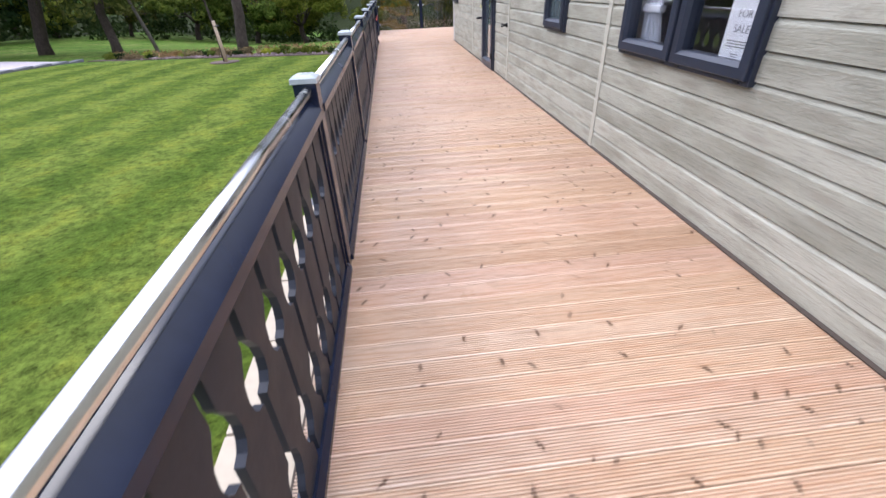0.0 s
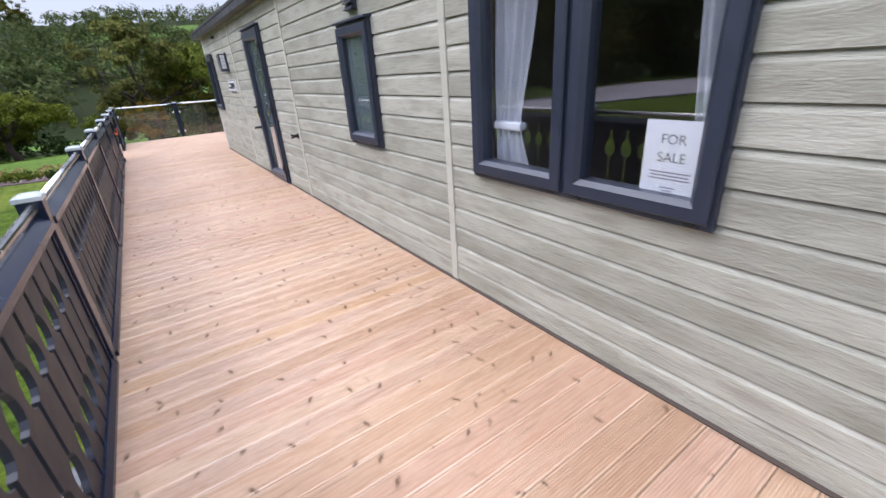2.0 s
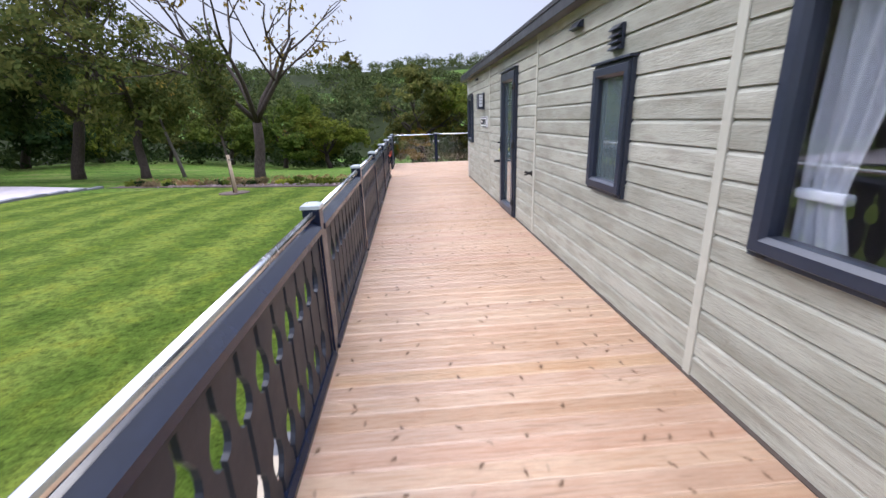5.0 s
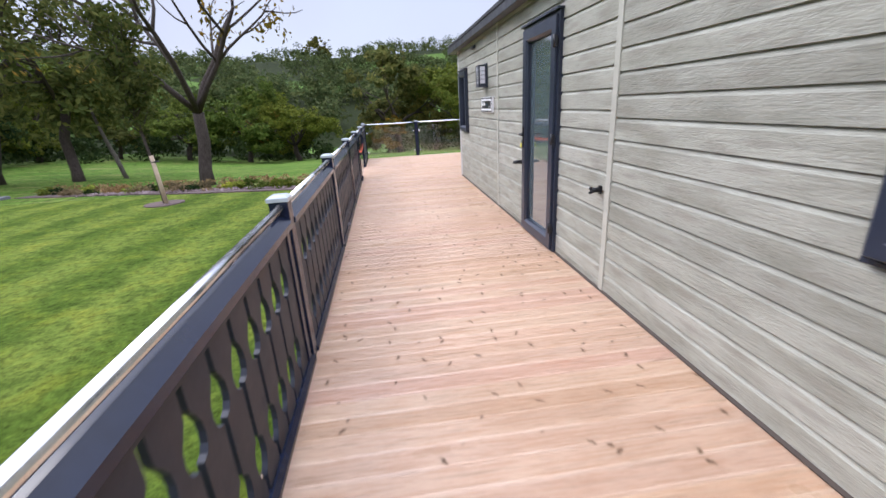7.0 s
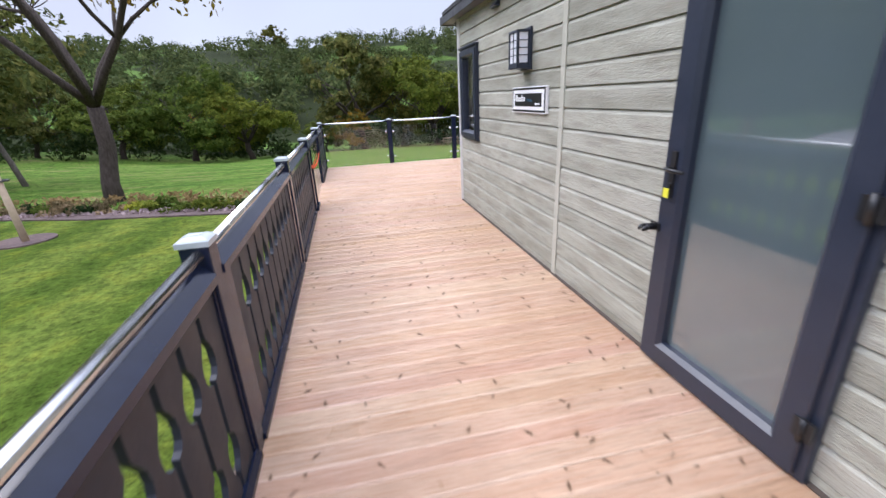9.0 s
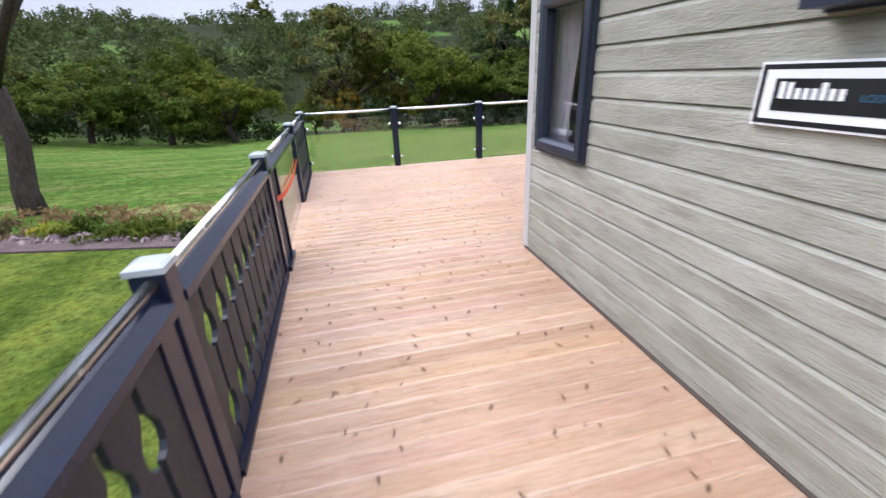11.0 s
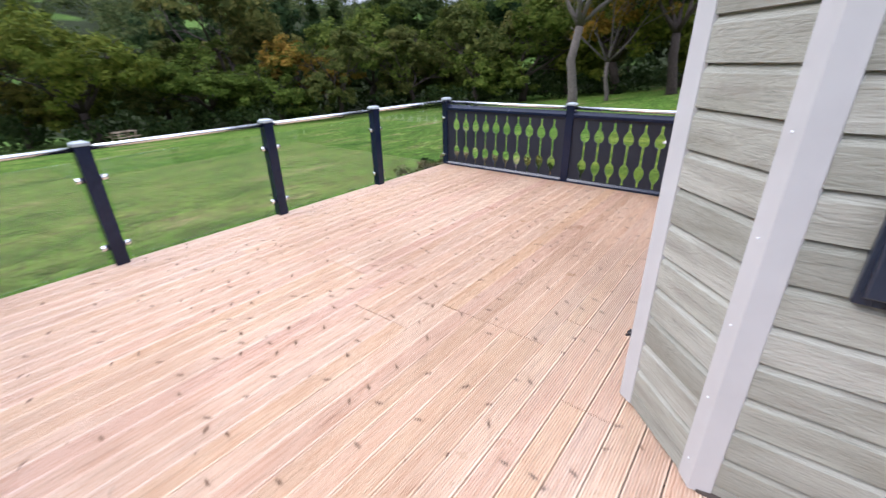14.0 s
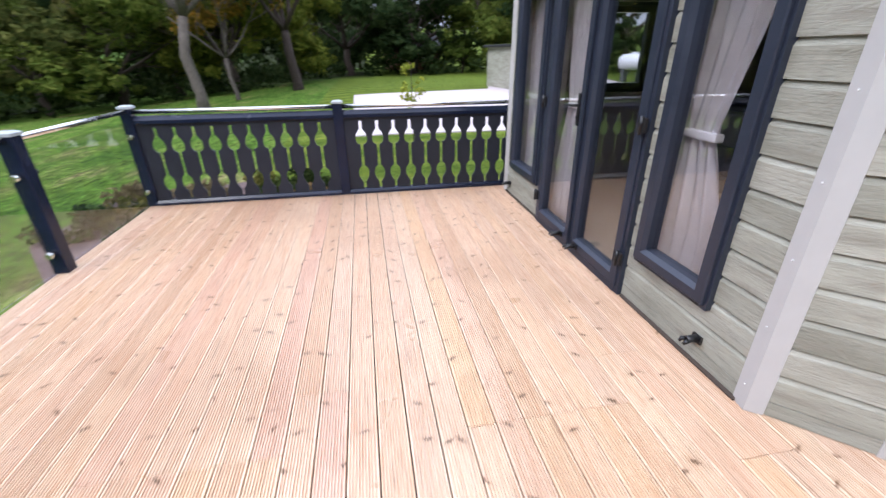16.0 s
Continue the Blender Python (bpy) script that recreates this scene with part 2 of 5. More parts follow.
LAMPGLASS = plain_material("opal_lamp_glass", (0.75, 0.76, 0.80), 0.15, 0, 0.04, 10, 0)
FROST = plain_material("frosted_pane", (0.085, 0.115, 0.122), 0.05, 0, 0.12, 2, 0, 1.0)
FROST.node_tree.nodes["Principled BSDF"].inputs["Coat Weight"].default_value = 1.0
FROST.node_tree.nodes["Principled BSDF"].inputs["Coat IOR"].default_value = 1.9
SUB = plain_material("dark_subframe_timber", (0.05, 0.035, 0.025), 0.8, 0, 0.2, 10, 0.2)
ROOF = plain_material("black_roof_tile", (0.02, 0.02, 0.023), 0.6, 0, 0.25, 20, 0.3)
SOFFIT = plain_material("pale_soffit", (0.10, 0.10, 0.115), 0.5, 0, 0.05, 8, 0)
INWALL = plain_material("interior_wall_paint", (0.48, 0.44, 0.41), 0.8, 0, 0.06, 5, 0.05)
CARPET = plain_material("beige_carpet", (0.38, 0.30, 0.23), 0.95, 0, 0.15, 60, 0.4)
SHEER = plain_material("white_curtain_cloth", (0.82, 0.84, 0.90), 0.8, 0, 0.08, 30, 0.2)
VELVET = plain_material("mauve_curtain_cloth", (0.80, 0.74, 0.75), 0.7, 0, 0.15, 50, 0.25)
SOFA = plain_material("charcoal_upholstery", (0.09, 0.09, 0.10), 0.85, 0, 0.2, 60, 0.3)
CUSHION = plain_material("grey_cushion_cloth", (0.30, 0.28, 0.28), 0.85, 0, 0.2, 50, 0.3)
OAKM = plain_material("pale_oak_veneer", (0.42, 0.30, 0.18), 0.5, 0, 0.15, 8, 0.1, 0.5, (1, 8, 8))
GRASS = grass_material()
GRAVEL = plain_material("pale_gravel", (0.44, 0.385, 0.385), 0.9, 0, 0.25, 40, 0.6, 0.2)
STONE = plain_material("dark_edging_stone", (0.12, 0.12, 0.13), 0.8, 0, 0.25, 15, 0.4)
MULCH = plain_material("bark_mulch", (0.10, 0.070, 0.065), 0.9, 0, 0.6, 22, 1.0, 0.2)
POT = plain_material("brick_red_masonry", (0.22, 0.11, 0.085), 0.85, 0, 0.3, 15, 0.3)
GLASS = clear_glass("clear_glass", (0.955, 0.965, 0.965), 0.05)
WINGLASS = clear_glass("window_glass", (0.93, 0.94, 0.95), 0.10)
LEAF_G = leaf_material("green_foliage", [(0, (0.050, 0.076, 0.014)), (0.5, (0.090, 0.122, 0.022)), (1, (0.145, 0.165, 0.032))])
LEAF_O = leaf_material("olive_foliage", [(0, (0.055, 0.068, 0.020)), (0.5, (0.100, 0.110, 0.030)), (1, (0.165, 0.150, 0.042))])
LEAF_A = leaf_material("autumn_foliage", [(0, (0.09, 0.075, 0.015)), (0.5, (0.19, 0.135, 0.022)), (1, (0.27, 0.15, 0.03))])
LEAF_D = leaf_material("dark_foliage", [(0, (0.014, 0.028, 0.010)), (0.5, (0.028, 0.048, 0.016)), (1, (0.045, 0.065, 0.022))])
# bluer, duller greens: the haze of distance is put into this leaf colour
LEAF_H = leaf_material("hazy_hill_foliage", [(0, (0.030, 0.050, 0.022)), (0.5, (0.055, 0.080, 0.034)), (1, (0.085, 0.105, 0.045))])
LEAF_Y = leaf_material("lime_foliage", [(0, (0.14, 0.19, 0.03)), (1, (0.34, 0.36, 0.06))])
BARK = bark_material("brown_bark", (0.022, 0.016, 0.012), (0.080, 0.062, 0.050))
BARK_P = bark_material("pale_bark", (0.05, 0.042, 0.035), (0.17, 0.145, 0.12))
STAKE = plain_material("stake_timber", (0.36, 0.27, 0.18), 0.8, 0, 0.2, 20, 0.3)


# ---- mesh helpers ----
def cuboid(bm, a, b, m=None, slot=0):
    vs = [bm.verts.new((x, y, z)) for x in (a[0], b[0]) for y in (a[1], b[1]) for z in (a[2], b[2])]
    if m is not None:
        for v in vs:
            v.co = m @ v.co
    for f in ((0, 1, 3, 2), (4, 6, 7, 5), (0, 4, 5, 1), (2, 3, 7, 6), (0, 2, 6, 4), (1, 5, 7, 3)):
        bm.faces.new([vs[i] for i in f]).material_index = slot
    return vs


def extrude_profile(bm, pts, ax_from, ax_to, place, slot=0):
    """A closed outline, carried from ax_from to ax_to; place(u, v, w) gives the point."""
    a = [bm.verts.new(place(u, v, ax_from)) for u, v in pts]
    b = [bm.verts.new(place(u, v, ax_to)) for u, v in pts]
    n = len(pts)
    fs = [bm.faces.new(a[::-1]), bm.faces.new(b)]
    fs += [bm.faces.new((a[i], a[(i + 1) % n], b[(i + 1) % n], b[i])) for i in range(n)]
    for f in fs:
        f.material_index = slot


def tube(bm, pts, radii, sides=8, slot=0):
    rings = []
    for k, p in enumerate(pts):
        d = (Vector(pts[min(k + 1, len(pts) - 1)]) - Vector(pts[max(k - 1, 0)])).normalized()
        u = d.orthogonal().normalized()
        if rings:
            u = (last - d * last.dot(d)).normalized()
        last = u
        w = d.cross(u)
        rings.append([bm.verts.new(Vector(p) + radii[k] * (math.cos(2 * math.pi * i / sides) * u + math.sin(2 * math.pi * i / sides) * w)) for i in range(sides)])
    for r, q in zip(rings, rings[1:]):
        for i in range(sides):
            f = bm.faces.new((r[i], r[(i + 1) % sides], q[(i + 1) % sides], q[i]))
            f.smooth, f.material_index = True, slot
    for ring in (rings[0], rings[-1]):
        if (ring[0].co - ring[2].co).length > 1e-5:
            bm.faces.new(ring).material_index = slot


def mesh(name, bm, *mats, bevel=0.0):
    bmesh.ops.recalc_face_normals(bm, faces=bm.faces)
    if bevel:
        bmesh.ops.bevel(bm, geom=bm.edges[:], offset=bevel, segments=2, affect="EDGES", profile=0.6)
    me = bpy.data.meshes.new(name)
    bm.to_mesh(me)
    bm.free()
    for m in mats:
        me.materials.append(m)
    return me


def boxes(name, items, *mats, bevel=0.0, parent=None):
    bm = bmesh.new()
    for it in items:
        cuboid(bm, it[0], it[1], slot=it[2] if len(it) > 2 else 0)
    ob = new(name, mesh(name, bm, *mats, bevel=bevel))
    ob.parent = parent
    return ob


def part(parent, name, me, m=None):
    ob = new(name, me)
    ob.parent = parent
    if m is not None:
        ob.matrix_basis = m
    return ob


def basis(origin, right, out):
    """Local x along right, y outwards, z up."""
    r, o = Vector(right).normalized(), Vector(out).normalized()
    m = Matrix((r, o, Vector((0, 0, 1)))).transposed().to_4x4()
    m.translation = origin
    return m


# ---- ground ----
def ground_z(x, y):
    d = max(0.0, y - 14.5)
    left = max(0.0, min(1.0, (x + 26) / 16))
    drop = 0.085 * (d - 2.0 * (1 - math.exp(-d / 2.0))) * (0.45 + 0.55 * left)
    drop = min(drop, 5.2)
    r = math.hypot(x, y - 10)
    hill = 0.205 * max(0.0, r - 85) if y > 10 else 0.06 * max(0.0, r - 85)
    hill = min(hill, 36 + 4 * math.sin(x * 0.02))
    far = 0.12 * math.sin(x * 0.21 + 1.3) * math.sin(y * 0.17) * min(1, max(0, (r - 14) / 20))
    return -0.45 - drop + hill + far


def build_ground():
    n = 190
    axis = [math.copysign(abs(u) ** 2.6, u) * 900 for u in np.linspace(-1, 1, n)]
    verts = [(x, y + 12, ground_z(x, y + 12)) for y in axis for x in axis]
    faces = [(j * n + i, j * n + i + 1, (j + 1) * n + i + 1, (j + 1) * n + i) for j in range(n - 1) for i in range(n - 1)]
    me = bpy.data.meshes.new("ground")
    me.from_pydata(verts, [], faces)
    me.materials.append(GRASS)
    for p in me.polygons:
        p.use_smooth = True
    tagged(new("ground", me), "striped mown lawn falling to a grassy field", "lawn", kind="structure")


def draped(name, outline, lift, mat, step=0.5):
    """A thin sheet with the given outline, laid over the ground."""
    bm = bmesh.new()
    base = [bm.verts.new((x, y, 0)) for x, y in outline]
    f = bm.faces.new(base)
    for axis in ((1, 0, 0), (0, 1, 0)):
        k = 0 if axis[0] else 1
        lo, hi = min(p[k] for p in outline), max(p[k] for p in outline)
        c = lo + step
        while c < hi:
            bmesh.ops.bisect_plane(bm, geom=bm.verts[:] + bm.edges[:] + bm.faces[:], plane_co=Vector(axis) * c, plane_no=axis)
            c += step
    for v in bm.verts:
        v.co.z = ground_z(v.co.x, v.co.y) + lift
    r = bmesh.ops.extrude_face_region(bm, geom=bm.faces[:])
    for v in r["geom"]:
        if isinstance(v, bmesh.types.BMVert):
            v.co.z -= lift + 0.08
    return new(name, mesh(name, bm, mat))


build_ground()
tagged(draped("driveway", [(-34, 8), (-11.7, 15.0), (-11.9, 19.4), (-16, 21.5), (-34, 26)], 0.03, GRAVEL, 1.5), "pale gravel driveway beside the lawn", "driveway", kind="structure")
tagged(draped("gravel_road", [(12.2, 15.5), (12.0, 3), (45, -8), (45, 2), (26, 8), (24.5, 15.6)], 0.03, GRAVEL, 1.5), "pale gravel road behind the lodge terrace", "road", kind="structure")


# pale paving laid along the foot of the deck
PAVING = plain_material("cream_sandstone_paving", (0.44, 0.37, 0.28), 0.8, 0, 0.10, 14, 0.25, 0.3)
path = tagged(draped("pavement", [(-0.86, -2.3), (-0.38, -2.3), (-0.38, 4.55), (-0.86, 4.55)], 0.012, STONE, 1.0), "cream sandstone slabs along the deck's foot", "paving", kind="structure")
bm = bmesh.new()
cuboid(bm, (-0.233, -0.294, 0.0), (0.233, 0.294, 0.03))
slab_mesh = mesh("slab", bm, PAVING, bevel=0.004)
for k in range(11):
    slab = new("slab", slab_mesh)
    slab.parent = path
    slab.matrix_basis = Matrix.Translation((-0.62, -2.0 + 0.602 * k, ground_z(-0.62, 0.0) + 0.013 + 0.002 * math.sin(k * 2.1)))


def kerb_run(name, pts, label):
    bm = bmesh.new()
    for (x0, y0), (x1, y1) in zip(pts, pts[1:]):
        d = Vector((x1 - x0, y1 - y0, 0))
        k = max(1, int(d.length / 0.9))
        for i in range(k):
            p = Vector((x0, y0, 0)) + d * ((i + 0.5) / k)
            p.z = ground_z(p.x, p.y)
            m = Matrix.Translation(p) @ Matrix.Rotation(math.atan2(d.y, d.x), 4, "Z")
            h = d.length / k / 2 - 0.008
            cuboid(bm, (-h, -0.13, -0.1), (h, 0.13, 0.06), m)
    tagged(new(name, mesh(name, bm, STONE)), label, "kerb", kind="structure")


kerb_run("kerb", [(-34, 7.8), (-11.6, 14.9), (-11.8, 19.5)], "dark stone edging along the gravel driveway")

# ---- deck base ----
WX = 1.82
FY = 13.62
deck = boxes("deck", [((-0.34, -2.4, -0.16), (1.80, 13.6, -0.034)), ((-0.34, 13.6, -0.16), (5.84, 17.44, -0.034)), ((-0.37, -2.4, -0.30), (-0.345, 17.47, -0.006)), ((-0.345, 17.445, -0.30), (5.87, 17.47, -0.006)), ((5.845, 13.4, -0.30), (5.87, 17.445, -0.006))]
             + [((x - 0.05, y - 0.05, -1.1), (x + 0.05, y + 0.05, -0.16)) for y in (-1.5, 1, 3.5, 6, 8.5, 11, 13.5, 15.5, 17.3) for x in ((-0.25, 1.6) if y < 13.6 else (-0.25, 1.6, 3.6, 5.7))], SUB)
tagged(deck, "new larch timber deck with ribbed boards", "deck", kind="structure")

# ---- lodge walls ----
H = 2.36


def wall_core(name, m, length, height, holes, depth=0.12, label="wall core of the lodge"):
    """A wall in local x and z, behind y = 0, with rectangular holes (x0, x1, z0, z1)."""
    bm = bmesh.new()
    xs = sorted({0, length, *[h[0] for h in holes], *[h[1] for h in holes]})
    for a, b in zip(xs, xs[1:]):
        cuts = sorted((h[2], h[3]) for h in holes if h[0] <= a and h[1] >= b)
        z = -0.3
        for c0, c1 in cuts:
            if c0 > z:
                cuboid(bm, (a, -depth, z), (b, 0, c0))
            z = c1
        if z < height:
            cuboid(bm, (a, -depth, z), (b, 0, height))
    bmesh.ops.remove_doubles(bm, verts=bm.verts[:], dist=1e-5)
    ob = new(name, mesh(name, bm, INWALL))
    ob.matrix_world = m
    return tagged(ob, label, "wall", kind="structure")


PROFILE = [(-0.017, 0.0), (0.0, 0.0), (0.0, 0.110), (-0.015, 0.1355), (-0.017, 0.1355)]
PLANKS = {}


def plank(length, height=0.1355):
    key = (round(length, 3), round(height, 4))
    if key not in PLANKS:
        bm = bmesh.new()
        prof = [(o, min(z, height)) for o, z in PROFILE] if height < 0.135 else PROFILE
        extrude_profile(bm, prof, 0, key[0], lambda u, v, w: (w, u, v))
        PLANKS[key] = mesh("plank", bm, SIDING)
    return PLANKS[key]


QUEUE = []


def clad(wall, spans, holes, z0, pitch, top, m):
    """Queues planks in the wall's local x, for spans between the trims."""
    z = z0 - pitch * math.ceil((z0 - 0.004) / pitch)
    while z < top:
        lo = max(z, 0.004)
        hi = min(z + 0.1355, top)
        if hi - lo > 0.02:
            mid = (lo + hi) / 2
            for a, b in spans:
                cuts = sorted((h[0], h[1]) for h in holes if h[2] < mid < h[3] and h[1] > a and h[0] < b)
                x = a
                for c0, c1 in cuts + [(b, b)]:
                    if c0 - x > 0.02:
                        QUEUE.append((wall, x, c0 - x, lo, hi - lo))
                    x = max(x, c1)
        z += pitch


W1 = (2.60, 3.945, 0.83, 2.0)
W2 = (5.14, 5.73, 0.86, 1.815)
DR = (8.29, 9.225, 0.01, 2.1)
W3 = (12.39, 13.07, 0.905, 1.97)
Y0 = -3.0
mw = basis((WX, Y0, 0), (0, 1, 0), (-1, 0, 0))


# local x runs along +y, local y outwards (-x)
holes_main = [(a - Y0, b - Y0, c, d) for a, b, c, d in (W1, W2, DR, W3)]
core_m = basis((WX + 0.018, Y0, 0), (0, 1, 0), (-1, 0, 0))
wall_main = wall_core("wall_main", core_m, 16.27, H, holes_main, 0.12, "long lodge wall with embossed grey-green cladding planks")
SEAMS = [4.235, 7.395, 10.375]
spans_main = [(a - Y0, b - Y0) for a, b in ((-3.0, 4.206), (4.264, 7.366), (7.424, 10.346), (10.404, 13.215))]
clad(wall_main, spans_main[:2], holes_main, 0.294, 0.1406, H, None)
clad(wall_main, spans_main[2:3], holes_main, 0.6235, 0.1406, H, None)
clad(wall_main, spans_main[3:], holes_main, 0.6235, 0.1406, H, None)

WF = (2.48, 3.06, 0.31, 2.06)
FD = (3.15, 4.565, 0.04, 2.10)
WL = (4.62, 5.34, 0.31, 2.06)
FX0 = 2.17
FL = 3.40
# front wall: local x runs along +x, outwards is +y
holes_front = [(a - FX0, b - FX0, c, d) for a, b, c, d in (WF, FD, WL)]
wall_front = wall_core("wall_front", basis((FX0, FY - 0.018, 0), (1, 0, 0), (0, 1, 0)), FL, H, holes_front, 0.12, "front lodge wall with embossed grey-green cladding planks")
clad(wall_front, [(0.06, FL - 0.06)], holes_front, 0.505, 0.139, H, None)
r2 = math.sqrt(0.5)
CH = math.hypot(0.35, 0.35)
wall_chamfer = wall_core("wall_chamfer", basis((WX + 0.018 * r2, 13.27 - 0.018 * r2, 0), (1, 1, 0), (-1, 1, 0)), CH, H, [], 0.10, "angled corner wall clad in grey-green planks")
clad(wall_chamfer, [(0.055, CH - 0.055)], [], 0.36, 0.1406, H, None)
wall_far = wall_core("wall_far_chamfer", basis((FX0 + FL - 0.018 * r2, FY - 0.018 * r2, 0), (1, -1, 0), (1, 1, 0)), CH, H, [], 0.10, "angled corner wall clad in grey-green planks")
clad(wall_far, [(0.055, CH - 0.055)], [], 0.36, 0.1406, H, None)
BW = (11.76, 12.38, 1.0, 1.95)
wall_back = wall_core("wall_back", basis((6.04, 13.27, 0), (0, -1, 0), (1, 0, 0)), 16.27, H, [(13.27 - BW[1], 13.27 - BW[0], BW[2], BW[3])], 0.12, "plain rear wall closing the lodge, with a window")
tagged(boxes("wall_end", [((1.96, -3, -0.3), (5.92, -2.88, H))], SIDING), "plain end wall closing the lodge", "wall", kind="structure")


def trim_board(name, m, w, h, t, mat, label, lo=0.0):
    bm = bmesh.new()
    cuboid(bm, (-w / 2, -0.02, lo), (w / 2, t, h))
    ob = new(name, mesh(name, bm, mat, bevel=0.003))
    ob.matrix_world = m
    return tagged(ob, label, "trim", kind="structure")


for s in SEAMS:
    trim_board("trim", basis((WX, s, 0), (0, 1, 0), (-1, 0, 0)), 0.062, H, 0.008, SEAM, "upright cladding cover strip in wall colour")
c8, s8 = math.cos(radians(22.5)), math.sin(radians(22.5))
for (x, y), d, o in (((WX, 13.27), (s8, c8, 0), (-c8, s8, 0)), ((FX0, FY), (c8, s8, 0), (-s8, c8, 0)), ((FX0 + FL, FY), (c8, -s8, 0), (s8, c8, 0))):
    bm = bmesh.new()
    t = math.tan(radians(22.5))
    w = 0.062
    extrude_profile(bm, [(-w, -w * t - 0.012), (0, 0), (w, -w * t - 0.012), (w, -w * t + 0.004), (0, 0.016), (-w, -w * t + 0.004)], 0, H, lambda u, v, z: (u, v, z))
    ob = new("corner_trim", mesh("corner_trim", bm, TRIM))
    ob.matrix_world = basis((x, y, 0), d, o)
    tagged(ob, "pale grey metal corner trim with rivets", "trim", kind="structure")
    for z in (0.12, 0.42, 0.72, 1.02, 1.32, 1.62):
        for u in (0.03,):
            bm = bmesh.new()
            bmesh.ops.create_icosphere(bm, subdivisions=1, radius=0.004)
            part(ob, "rivet", mesh("rivet", bm, WHITE), Matrix.Translation((u, 0.016 - abs(u) * t, z)))
bm = bmesh.new()
for a, b in ((-3, 8.285), (9.23, 13.25)):
    extrude_profile(bm, [(0, 0.0), (0.016, 0.0), (0.016, 0.006), (0.002, 0.016), (0, 0.016)], a, b, lambda u, v, w: (WX - u, w, v))
extrude_profile(bm, [(0, 0.0), (0.016, 0.0), (0.016, 0.006), (0.002, 0.016), (0, 0.016)], FX0 + 0.05, 3.14, lambda u, v, w: (w, FY + u, v))
extrude_profile(bm, [(0, 0.0), (0.016, 0.0), (0.016, 0.006), (0.002, 0.016), (0, 0.016)], 4.575, 5.52, lambda u, v, w: (w, FY + u, v))
tagged(new("baseboard", mesh("baseboard", bm, SUB)), "narrow drip trim along the foot of the cladding", "trim", kind="structure")

# ---- roof ----
bm = bmesh.new()
rx = 3.87
for sgn in (-1, 1):
    ex = 2.13
    extrude_profile(bm, [(sgn * ex, H + 0.02), (0, H + 0.52), (0, H + 0.60), (sgn * ex, H + 0.10)], -3.3, 13.70, lambda u, v, w: (rx + u, w, v))
roof = tagged(new("roof", mesh("roof", bm, ROOF)), "low-pitched black tiled lodge roof", "roof", kind="structure")
bm = bmesh.new()
for k in range(56):
    y = -3.25 + k * 0.3
    extrude_profile(bm, [(-2.19, H + 0.075), (-2.19, H + 0.115), (0, H + 0.62), (0, H + 0.585)], y, y + 0.285, lambda u, v, w: (rx + u, w, v))
part(roof, "tile", mesh("tile", bm, ROOF))
tagged(boxes("fascia", [((1.69, -3.3, H - 0.02), (1.712, 13.70, H + 0.08)), ((1.69, 13.70, H - 0.02), (6.14, 13.725, H + 0.08))], BLACK, bevel=0.003), "anthracite fascia board and gutter under the roof edge", "fascia", kind="structure")
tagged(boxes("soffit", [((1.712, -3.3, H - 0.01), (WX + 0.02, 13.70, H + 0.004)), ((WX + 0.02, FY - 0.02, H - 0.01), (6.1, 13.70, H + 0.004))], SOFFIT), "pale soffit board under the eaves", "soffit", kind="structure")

# ---- interior shell ----
tagged(boxes("interior_floor", [((1.96, -2.88, -0.2), (5.92, 13.2, 0.02)), ((2.3, 13.2, -0.2), (5.5, 13.48, 0.02))], CARPET), "beige carpet inside the lodge", "floor", kind="structure")
tagged(boxes("interior_ceiling", [((1.96, -2.88, 2.30), (5.92, 13.2, 2.355)), ((2.3, 13.2, 2.30), (5.5, 13.48, 2.355))], INWALL), "plain ceiling inside the lodge", "ceiling", kind="structure")
tagged(boxes("partition", [((1.96, 4.5, 0.02), (5.92, 4.58, 2.3)), ((1.96, 7.6, 0.02), (5.92, 7.68, 2.3)), ((1.96, 1.2, 0.02), (5.92, 1.28, 2.3)), ((2.9, 7.68, 0.02), (2.98, 9.8, 2.3)), ((3.9, 4.58, 0.02), (3.98, 7.6, 2.3))], INWALL), "plain partition walls inside the lodge", "wall", kind="structure")


